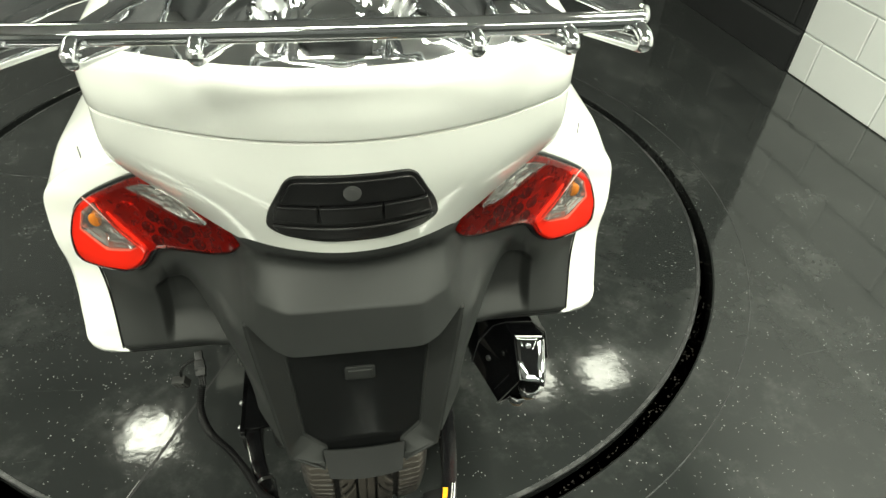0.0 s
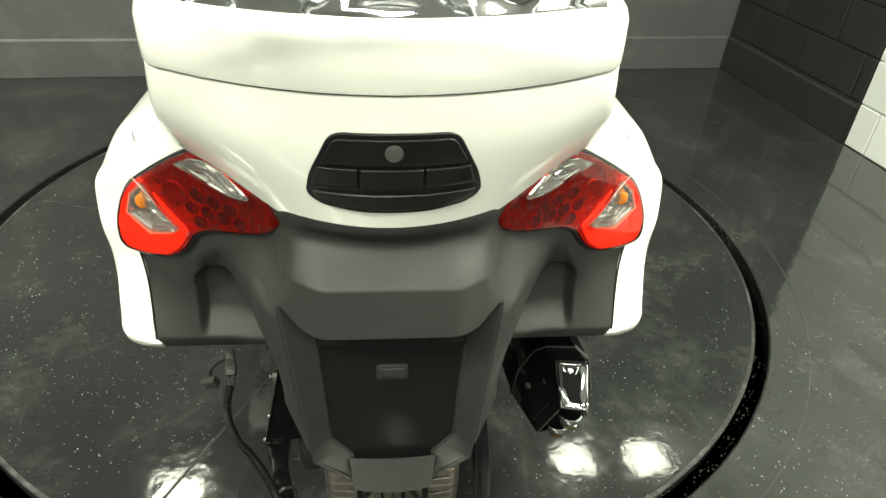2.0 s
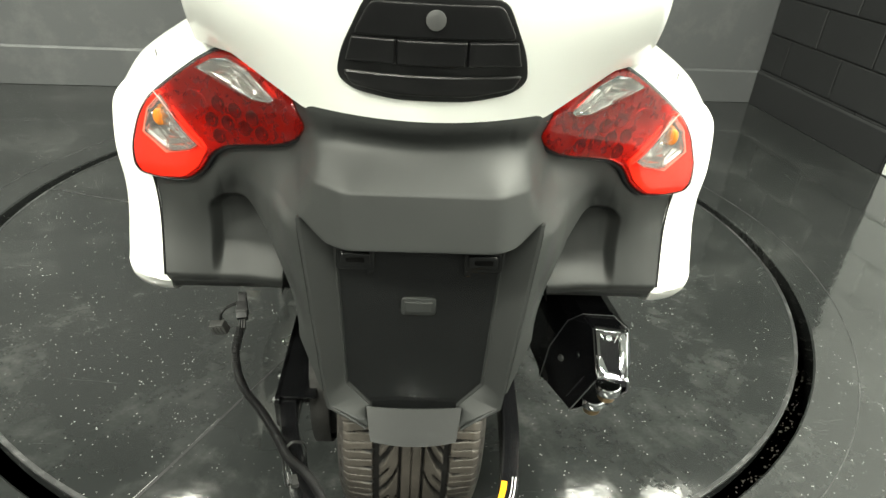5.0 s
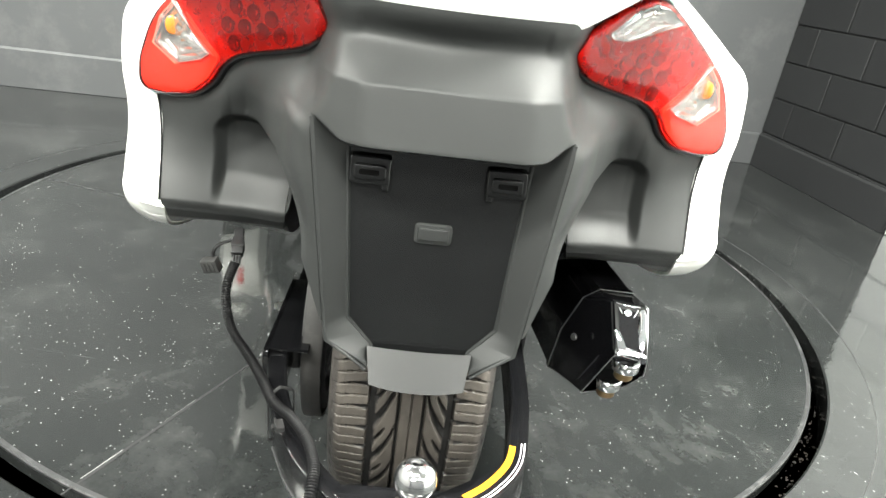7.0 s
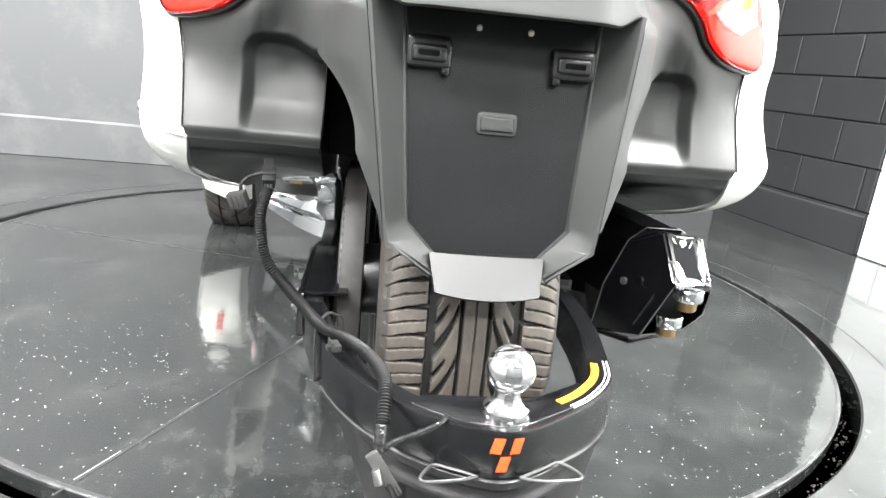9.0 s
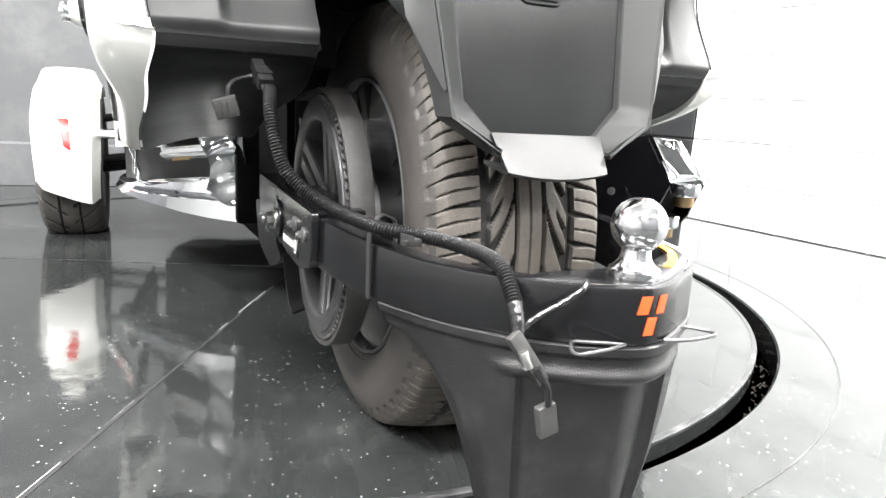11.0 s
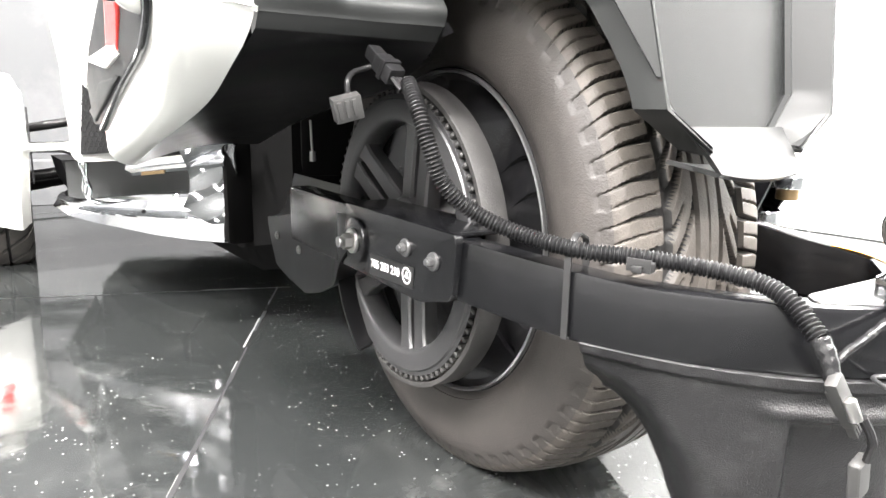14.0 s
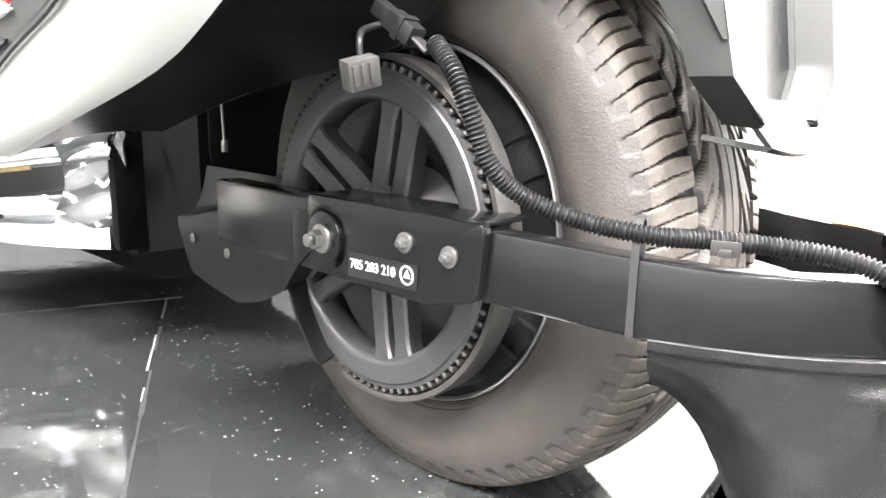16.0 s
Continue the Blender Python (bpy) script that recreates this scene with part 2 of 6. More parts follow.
# ---------------------------------------------------------------- mesh helpers
def part(name, bm, material, parent=None, label="", smooth=True, sharp=35):
    """Links a bmesh as one mesh object, under a thing or a part."""
    bmesh.ops.recalc_face_normals(bm, faces=bm.faces)
    for f in bm.faces:
        f.smooth = smooth
    if smooth:
        for e in bm.edges:
            if len(e.link_faces) == 2 and e.calc_face_angle(0) > radians(sharp):
                e.smooth = False
    me = bpy.data.meshes.new(name)
    bm.to_mesh(me)
    bm.free()
    for mat in material if isinstance(material, (list, tuple)) else [material]:
        me.materials.append(mat)
    ob = new(name, me)
    ob.parent = parent
    if label:
        ob["label"] = label
    return ob


def empty(name, m, label, category, kind="", group=""):
    ob = new(name)
    ob.empty_display_size = 0.05
    ob.matrix_world = m
    return tagged(ob, label, category, group, kind)


def mirror(bm):
    """Turns a bmesh into its mirror image across x = 0."""
    for v in bm.verts:
        v.co.x = -v.co.x
    bmesh.ops.reverse_faces(bm, faces=bm.faces)
    return bm


def join(*bms):
    a = bmesh.new()
    for b in bms:
        me = bpy.data.meshes.new("tmp")
        b.to_mesh(me)
        b.free()
        a.from_mesh(me)
        bpy.data.meshes.remove(me)
    return a


def moved(bm, m):
    bmesh.ops.transform(bm, matrix=m, verts=bm.verts)
    return bm


def box(x0, x1, y0, y1, z0, z1, bevel=0.0, seg=2):
    bm = bmesh.new()
    bmesh.ops.create_cube(bm, size=1)
    bmesh.ops.transform(bm, matrix=Matrix.Translation(((x0 + x1) / 2, (y0 + y1) / 2, (z0 + z1) / 2)) @ Matrix.Diagonal((x1 - x0, y1 - y0, z1 - z0, 1)), verts=bm.verts)
    if bevel:
        bmesh.ops.bevel(bm, geom=bm.edges[:], offset=bevel, segments=seg, affect="EDGES", profile=0.6)
    return bm


def rod(a, b, r0, r1=None, seg=20, bevel=0.0):
    """A cylinder or cone between two points."""
    a, b = Vector(a), Vector(b)
    bm = bmesh.new()
    bmesh.ops.create_cone(bm, cap_ends=True, segments=seg, radius1=r0, radius2=r0 if r1 is None else r1, depth=(b - a).length)
    if bevel:
        es = [e for e in bm.edges if any(len(f.verts) > 4 for f in e.link_faces)]
        bmesh.ops.bevel(bm, geom=es, offset=bevel, segments=2, affect="EDGES", profile=0.6)
    return moved(bm, Matrix.Translation((a + b) / 2) @ (b - a).to_track_quat("Z", "Y").to_matrix().to_4x4())


def lathe(profile, a, axis, seg=48, closed=False):
    """Turns (along, radius) points round an axis through a."""
    bm = bmesh.new()
    rings = []
    for h, r in profile:
        rings.append([bm.verts.new((r * math.cos(2 * math.pi * k / seg), r * math.sin(2 * math.pi * k / seg), h)) for k in range(seg)])
    pairs = list(zip(rings, rings[1:])) + ([(rings[-1], rings[0])] if closed else [])
    for p, q in pairs:
        for k in range(seg):
            bm.faces.new((p[k], p[(k + 1) % seg], q[(k + 1) % seg], q[k]))
    if not closed:
        for ring, rev in ((rings[0], True), (rings[-1], False)):
            if profile[0 if rev else -1][1] > 1e-6:
                bm.faces.new(ring[::-1] if rev else ring)
    bmesh.ops.remove_doubles(bm, verts=bm.verts, dist=1e-6)
    return moved(bm, Matrix.Translation(a) @ Vector(axis).to_track_quat("Z", "Y").to_matrix().to_4x4())


def smooth_path(points, n):
    """Catmull-Rom through the points, n steps a span."""
    p = [Vector(q) for q in points]
    p = [2 * p[0] - p[1]] + p + [2 * p[-1] - p[-2]]
    out = []
    for i in range(1, len(p) - 2):
        for k in range(n):
            t = k / n
            out.append(0.5 * (2 * p[i] + (p[i + 1] - p[i - 1]) * t + (2 * p[i - 1] - 5 * p[i] + 4 * p[i + 1] - p[i + 2]) * t * t + (3 * p[i] - p[i - 1] - 3 * p[i + 1] + p[i + 2]) * t ** 3))
    out.append(p[-2])
    return out


def tube(path, r, seg=14, ring=None):
    """Sweeps a circle (radius r, or r(arc length)) or the closed 2d outline ring along a path."""
    path = [Vector(q) for q in path]
    bm = bmesh.new()
    rings, arc, nrm = [], 0.0, None
    for i, q in enumerate(path):
        d = (path[min(i + 1, len(path) - 1)] - path[max(i - 1, 0)]).normalized()
        if nrm is None:
            nrm = d.orthogonal().normalized() if ring is None else (Vector((0, 0, 1)) - d * d.z).normalized()
        nrm = (nrm - d * nrm.dot(d)).normalized()
        side = d.cross(nrm)
        if i:
            arc += (q - path[i - 1]).length
        if ring is None:
            rr = r(arc) if callable(r) else r
            pts = [(rr * math.cos(2 * math.pi * k / seg), rr * math.sin(2 * math.pi * k / seg)) for k in range(seg)]
        else:
            pts = ring
        rings.append([bm.verts.new(q + side * u + nrm * v) for u, v in pts])
    m = len(rings[0])
    for p, q in zip(rings, rings[1:]):
        for k in range(m):
            bm.faces.new((p[k], p[(k + 1) % m], q[(k + 1) % m], q[k]))
    bm.faces.new(rings[0][::-1])
    bm.faces.new(rings[-1])
    return bm


def rounded(outline, r, n=4):
    """Rounds the corners of a closed 2d outline."""
    out, m = [], len(outline)
    for i in range(m):
        a, b, c = (Vector(outline[(i + k) % m]) for k in (-1, 0, 1))
        u, v = (a - b), (c - b)
        s = min(r, u.length * 0.45, v.length * 0.45)
        p, q = b + u.normalized() * s, b + v.normalized() * s
        for k in range(n + 1):
            t = k / n
            out.append(tuple((1 - t) ** 2 * p + 2 * t * (1 - t) * b + t * t * q))
    return out


def scaled(outline, d):
    """Moves a closed 2d outline (anticlockwise) outwards by d."""
    out, m = [], len(outline)
    for i in range(m):
        a, b, c = (Vector(outline[(i + k) % m]) for k in (-1, 0, 1))
        t = c - a
        nrm = Vector((t.y, -t.x)).normalized()
        out.append(tuple(b + nrm * d))
    return out


def ccw(outline):
    area = sum(a[0] * b[1] - b[0] * a[1] for a, b in zip(outline, outline[1:] + outline[:1]))
    return outline if area > 0 else outline[::-1]


def sheet(fn, us, vs):
    """A surface of fn(u, v) over the two lists of parameters."""
    bm = bmesh.new()
    g = [[bm.verts.new(fn(u, v)) for v in vs] for u in us]
    for i in range(len(us) - 1):
        for j in range(len(vs) - 1):
            bm.faces.new((g[i][j], g[i + 1][j], g[i + 1][j + 1], g[i][j + 1]))
    return bm


def skin(bm, t):
    """Thickens an open sheet forwards, away from the rear."""
    bmesh.ops.recalc_face_normals(bm, faces=bm.faces)
    if sum((f.normal.y * f.calc_area() for f in bm.faces), 0.0) > 0:
        bmesh.ops.reverse_faces(bm, faces=bm.faces)
    bm.normal_update()
    bmesh.ops.solidify(bm, geom=bm.faces[:], thickness=t)
    return bm


def shell(bm, t):
    """Thickens an open sheet inwards by moving each vertex along its own normal."""
    bmesh.ops.recalc_face_normals(bm, faces=bm.faces)
    bm.normal_update()
    faces, rims = bm.faces[:], [e for e in bm.edges if len(e.link_faces) == 1]
    twin = {v: bm.verts.new(v.co - v.normal * t) for v in bm.verts[:]}
    for f in faces:
        bm.faces.new([twin[v] for v in reversed(f.verts)])
    for e in rims:
        a, b = e.verts
        bm.faces.new((a, b, twin[b], twin[a]))
    return bm


def thick(bm, t):
    bmesh.ops.recalc_face_normals(bm, faces=bm.faces)
    bmesh.ops.solidify(bm, geom=bm.faces[:], thickness=t)
    return bm


def steps(a, b, n):
    return [a + (b - a) * k / n for k in range(n + 1)]


def sm(a, b, x):
    t = max(0.0, min(1.0, (x - a) / (b - a)))
    return t * t * (3 - 2 * t)


def dense(outline, step=0.006):
    """Adds points along the sides of a closed 2d outline, so that it can follow a curved skin."""
    out = []
    for a, b in zip(outline, outline[1:] + outline[:1]):
        n = max(1, round(math.dist(a, b) / step))
        out += [(a[0] + (b[0] - a[0]) * k / n, a[1] + (b[1] - a[1]) * k / n) for k in range(n)]
    return out


def slab(outline, place, depth, rim=0.0, rows=1, bulge=0.0):
    """A plate of the 2d outline (anticlockwise): place(u, v, h) gives the point h above the skin. The front is rounded off over rim and may bulge."""
    cx = sum(p[0] for p in outline) / len(outline)
    cy = sum(p[1] for p in outline) / len(outline)
    bm = bmesh.new()
    loops = [[(u, v, 0.0) for u, v in outline]]
    if rim:
        for k in range(0, 4):
            a = math.pi / 2 * k / 3
            o = scaled(outline, -rim * (1 - math.cos(a)))
            loops.append([(u, v, depth - rim + rim * math.sin(a)) for u, v in o])
    else:
        loops.append([(u, v, depth) for u, v in outline])
    top = loops[-1]
    for k in range(1, rows + 1):
        f = 1 - k / (rows + 1)
        loops.append([(cx + (u - cx) * f, cy + (v - cy) * f, h + bulge * (1 - f * f)) for u, v, h in top])
    vs = [[bm.verts.new(place(*p)) for p in lp] for lp in loops]
    m = len(outline)
    for p, q in zip(vs, vs[1:]):
        for k in range(m):
            bm.faces.new((p[k], p[(k + 1) % m], q[(k + 1) % m], q[k]))
    c = bm.verts.new(place(cx, cy, depth + bulge))
    for k in range(m):
        bm.faces.new((vs[-1][k], vs[-1][(k + 1) % m], c))
    bm.faces.new(vs[0][::-1])
    return bm


def bolt(a, axis, r, h, washer=0.0):
    """A hexagon head on a washer."""
    a, d = Vector(a), Vector(axis).normalized()
    out = rod(a + d * 0.003, a + d * (0.003 + h), r, r * 0.97, 6, r * 0.12)
    return join(out, rod(a, a + d * 0.003, washer or r * 1.5, None, 20, 0.0006))


def lettering(name, text, size, m, material, parent, depth=0.0004):
    cu = bpy.data.curves.new(name, "FONT")
    cu.body, cu.size, cu.extrude = text, size, depth
    cu.align_x, cu.align_y = "CENTER", "CENTER"
    ob = bpy.data.objects.new("tmp", cu)
    scene.collection.objects.link(ob)
    dg = bpy.context.evaluated_depsgraph_get()
    me = bpy.data.meshes.new_from_object(ob.evaluated_get(dg))
    bpy.data.objects.remove(ob)
    me.name = name
    me.materials.clear()
    me.materials.append(material)
    out = new(name, me)
    out.parent = parent
    out.matrix_basis = m
    return out

# ---------------------------------------------------------------- room
ROOM = pose(1.87, 2.93, 0, 0, 0, 10.5)      # its corner; the room lies to minus x and minus y of it
TURN = Vector((-0.090, 0.950, 0))           # middle of the turntable
R_DISC, R_PIT = 1.218, 1.258


def room_part(name, bm, mat, label, kind="structure", smooth=False):
    ob = part(name, bm, mat, None, "", smooth)
    ob.matrix_world = ROOM
    return tagged(ob, label, name.split("_")[0], kind=kind)


def ring_floor():
    """The floor round the pit: a sheet with a round hole, out to the walls, with a lip down into the pit."""
    bm = bmesh.new()
    n = 192
    inv = ROOM.inverted()
    c = inv @ TURN
    lo, hi = (-5.3, -6.6), (0.1, 0.1)
    rings = []
    for r, z in ((R_PIT, -0.07), (R_PIT, -0.004), (R_PIT + 0.004, 0.0), (R_PIT + 0.05, 0.0), (None, 0.0)):
        ring = []
        for k in range(n):
            a = 2 * math.pi * k / n
            d = Vector((math.cos(a), math.sin(a), 0))
            if r is None:
                t = min((hi[i] - c[i]) / d[i] if d[i] > 0 else (lo[i] - c[i]) / d[i] for i in (0, 1) if abs(d[i]) > 1e-9)
            else:
                t = r
            q = c + d * t
            ring.append(bm.verts.new((q.x, q.y, z)))
        rings.append(ring)
    for p, q in zip(rings, rings[1:]):
        for k in range(n):
            bm.faces.new((p[k], p[(k + 1) % n], q[(k + 1) % n], q[k]))
    return bm


floor = room_part("floor", ring_floor(), FLOOR, "glossy dark grey epoxy floor with white flecks")
tagged(floor, category="floor")

pit = part("pit_ring", lathe([(-0.07, 1.10), (-0.07, 1.30)], TURN, (0, 0, 1), 128), PIT, None, "", False)
tagged(pit, "dirty gap round the turntable with grit in it", "gap", kind="structure")


def turntable():
    """The round plate: a bevelled disc cut into panels by narrow joints."""
    root = empty("turntable", Matrix.Translation(TURN), "round dark epoxy-coated turntable plate with fine joints", "turntable", "structure")
    part("plate", lathe([(-0.05, R_DISC - 0.02), (-0.03, R_DISC), (-0.004, R_DISC), (0.0, R_DISC - 0.004), (0.0, 0.4), (0.0, 0.0)], (0, 0, 0), (0, 0, 1), 192), FLOOR, root, "", True)
    part("rim", lathe([(-0.006, R_DISC + 0.0005), (-0.001, R_DISC + 0.0005), (0.0012, R_DISC - 0.002), (0.0012, R_DISC - 0.009), (0.0002, R_DISC - 0.0095)], (0, 0, 0), (0, 0, 1), 192, True), RIM_EDGE, root, "worn shiny edge of the plate")
    # two joints between the plates: a dark chipped slit, and a worn bright one
    for a, b, w, mat, pale in (((-0.430, -1.160), (0.020, -0.095), 0.0060, MORTAR_DARK, 0.20), ((-1.200, 0.140), (0.050, -0.105), 0.0042, RIM_EDGE, 0.55)):
        a, b = Vector((*a, 0)), Vector((*b, 0))
        d = (b - a).normalized()
        n = Vector((-d.y, d.x, 0))
        rnd = random.Random(4)
        k, dark, chips = 0.0, [], []
        while k < (b - a).length:
            step = rnd.uniform(0.02, 0.10)
            ww = w * rnd.uniform(0.45, 1.1)
            p, q = a + d * k, a + d * min(k + step, (b - a).length)
            for lo, hi, z, into, keep in ((-ww / 2, ww / 2, 0.0006, dark, 0.92), (ww / 2 + 0.0005, ww / 2 + rnd.uniform(0.001, 0.004), 0.0008, chips, pale)):
                if rnd.random() < keep:
                    bm = bmesh.new()
                    vs = [bm.verts.new(v + Vector((0, 0, z))) for v in (p + n * lo, q + n * (lo + rnd.uniform(-0.0008, 0.0008)), q + n * hi, p + n * (hi + rnd.uniform(-0.0008, 0.0008)))]
                    bm.faces.new(vs)
                    into.append(bm)
            k += step
        part("joint", join(*dark), mat, root, "", False)
        part("joint_edge", join(*chips), CHIP if mat is MORTAR_DARK else STEEL, root, "pale chipped edge of the joint", False)
    return root


turntable()
rnd = random.Random(11)
score = part("floor_score", lathe([(0.0004, R_PIT + 0.1045), (0.0009, R_PIT + 0.1050), (0.0009, R_PIT + 0.1066), (0.0004, R_PIT + 0.1071)], TURN, (0, 0, 1), 192, True), RIM_EDGE, None)
tagged(score, "worn circular score line in the epoxy round the turntable", "floor line", kind="structure")
# grit lying in the gap
grit = bmesh.new()
rnd = random.Random(7)
for k in range(420):
    a = rnd.uniform(-1.4, 0.9)
    r = rnd.uniform(R_DISC + 0.003, R_PIT - 0.004)
    s = rnd.uniform(0.0015, 0.0045)
    m = Matrix.Translation(TURN + Vector((r * math.cos(a), r * math.sin(a), -0.069 + s * 0.4))) @ Euler((rnd.random() * 3, rnd.random() * 3, 0)).to_matrix().to_4x4() @ Matrix.Diagonal((s, s * rnd.uniform(0.5, 1), s * rnd.uniform(0.3, 0.8), 1))
    bmesh.ops.create_icosphere(grit, subdivisions=1, radius=1, matrix=m)
tagged(part("grit", grit, PIT, None, "", False), "brown grit and crumbs lying in the gap", "grit", kind="stuff")

HIGH = 2.75
room_part("wall_north", box(-5.3, 0.2, 0.0, 0.15, -0.05, HIGH), WALL_GREY, "smooth grey painted wall with pale scuffs", smooth=False)
wall_dark = room_part("wall_east", box(0.0, 0.2, -1.07, -0.002, -0.05, HIGH), MORTAR_DARK, "charcoal painted concrete block wall")
wall_white = room_part("wall_east_white", box(0.0, 0.2, -6.6, -1.074, -0.05, HIGH), MORTAR_WHITE, "white painted concrete block wall")
tagged(wall_white, category="wall")
# unseen walls and ceiling, their greys set by the light they return
room_part("wall_west", box(-5.5, -5.302, -6.6, 0.15, -0.05, HIGH), WALL_MID, "unseen plain wall, mid grey for the light it returns")
room_part("wall_south", box(-5.3, 0.0, -6.8, -6.602, -0.05, HIGH), WALL_GREY, "unseen plain wall, grey for the light it returns")
room_part("ceiling", box(-5.3, 0.0, -6.6, 0.0, HIGH + 0.002, HIGH + 0.15), CEILING, "unseen plain ceiling, grey for the light it returns")
base_n = sheet(lambda u, v: (u, v[0], v[1]), (-5.3, -0.016), ((-0.001, 0.0), (-0.012, 0.002), (-0.012, 0.178), (-0.006, 0.186), (-0.001, 0.188)))
room_part("baseboard", base_n, WALL_GREY, "grey painted skirting with scuffs along the wall")
base_e = sheet(lambda u, v: (v[0], u, v[1]), (-1.068, -0.002), ((-0.013, 0.0), (-0.024, 0.002), (-0.024, 0.178), (-0.018, 0.186), (-0.013, 0.188)))
room_part("baseboard", base_e, BLOCK_DARK, "charcoal painted skirting below the block wall")


# ceiling lights: long white fittings in rows
def strip_light(x, y, length, wide, power, group):
    root = empty("ceiling_light", ROOM @ pose(x, y, HIGH - 0.002), "long white ceiling light fitting, switched on" if length > 0.6 else "small square ceiling flood light, switched on", "light", group=group)
    w = wide / 2
    part("housing", box(-length / 2, length / 2, -w - 0.02, w + 0.02, -0.05, 0.0, 0.008), WALL_WHITE, root)
    m, t, p = nodes_of("lit_diffuser")
    p.inputs["Emission Color"].default_value = (1, 0.99, 0.97, 1)
    p.inputs["Emission Strength"].default_value = LIT if length > 0.6 else 0.6 * LIT
    part("diffuser", box(-length / 2 + 0.02, length / 2 - 0.02, -w, w, -0.062, -0.0505, 0.004), m, root, "glowing diffuser")
    la = bpy.data.lights.new("lamp", "AREA")
    la.shape, la.size, la.size_y, la.energy = "RECTANGLE", length, wide, power
    la.color = (1.0, 0.995, 0.98)
    lo = new("lamp", la)
    lo.parent = root
    lo.matrix_basis = pose(0, 0, -0.07)
    return root


for x, y, length, wide, power in LIGHTS:
    strip_light(x, y, length, wide, power, "ceiling strip lights" if length > 0.6 else "ceiling flood lights")

# ---------------------------------------------------------------- the three-wheeler
RIDE = pose(-0.002, 0, -0.018, 0, -1.2, 3.0)
bike = empty("three_wheeled_motorcycle", RIDE, "white three-wheeled touring motorcycle with charcoal rear trim on a turntable", "motorcycle")


def lampline(x):
    return -0.206 + 0.6 * (abs(x) - 0.145)


def lamp_y(x, z):
    """The lamps' skin: the lower outer lobe stands further back."""
    return lampline(x) - 0.014 * sm(0.745, 0.668, z) * sm(0.24, 0.32, abs(x))


def trunk_y(x, z):
    low = 0.022 * math.log(1 + math.exp((0.938 - z) / 0.022))
    return -0.325 + 1.26 * x * x + low * (0.28 + 11.5 * x * x)


LOW = [(0.0, 0.90), (0.117, 0.83), (0.131, 0.790), (0.147, 0.771), (0.175, 0.757), (0.215, 0.747), (0.252, 0.736), (0.274, 0.720), (0.287, 0.696), (0.311, 0.677), (0.356, 0.667), (0.40, 0.665), (0.60, 0.665)]


def lamp_low(x):
    """Height of the lower edge of a tail lamp."""
    for (a, za), (b, zb) in zip(LOW, LOW[1:]):
        if x <= b:
            return za + (zb - za) * (x - a) / (b - a)
    return 0.665


def pan_y(x, z, swell=0.03):
    """The rear face of a side case."""
    x = abs(x)
    low = -0.10 - 0.4 * (0.65 - z) - swell * sm(0.26, 0.2, x)
    edge = lamp_low(x)
    return low + (lamp_y(x, z) - 0.001 - low) * sm(edge - 0.15, edge - 0.003, z)


def skin_y(x, z):
    """The charcoal rear skin: a hollow under the top case, a proud lip, flanks that fall back into the cases."""
    x = abs(x)
    k = max(0.0, min(1.0, (0.808 - z) / 0.058))
    c = -0.276 - 0.038 * k * k * (1.6 - 0.6 * k) - 0.019 * max(0.0, min(1.0, (0.752 - z) / 0.062))
    soft = 0.005 + 0.030 * sm(0.742, 0.81, z)      # the corners of the lip fade upwards
    a, b = c + 0.80 * soft * math.log(1 + math.exp((x - 0.089) / soft)) + 8.0 * max(0.0, x - 0.125) ** 2, pan_y(x, z)
    k = 0.07                                # smooth least of the two
    h = max(k - abs(a - b), 0.0) / k
    y = min(a, b) - h * h * k / 4 if x > 0.1 else a
    edge = lamp_low(x)
    w = sm(0.105, 0.17, x) * sm(edge - 0.075, edge - 0.003, z)
    y = y * (1 - w) + (lamp_y(x, z) - 0.001) * w
    k = sm(0.785, 0.824, z) * sm(0.175, 0.125, x)
    return y * (1 - k) + (trunk_y(x, 0.826) - 0.001) * k


# trunk: lower body, lid
def trunk_plan(z, n=44):
    """Half outline of the trunk in plan from its middle to the front of its flank."""
    w = 0.262 + 0.13 * max(0.0, 1.0 - z)
    out = [(x, trunk_y(x, z)) for x in steps(0, w - 0.012, n)]
    x, y = out[-1]
    for a in steps(0.25, 1, 5):
        t = a * math.pi / 2
        out.append((x + 0.022 * math.sin(t), y + 0.034 * (1 - math.cos(t)) + 0.02 * a))
    x, y = out[-1]
    out += [(x + 0.004, y + 0.08), (x + 0.004, y + 0.25), (x - 0.01, 0.22)]
    return out


def trunk_sheet(rows, inset=lambda k: 0.0):
    full = []
    for k, (z, d) in enumerate(rows):
        half = trunk_plan(z)
        line = [(-x, y) for x, y in half[:0:-1]] + half
        full.append([(x * (1 - d / 0.27), y + d, z) for x, y in line])
    bm = bmesh.new()
    vs = [[bm.verts.new(p) for p in r] for r in full]
    for p, q in zip(vs, vs[1:]):
        for k in range(len(p) - 1):
            bm.faces.new((p[k], p[k + 1], q[k + 1], q[k]))
    return bm


def low_edge(x):
    return 0.823 + 0.048 * max(0.0, min(1.0, (abs(x) - 0.130) / 0.085))


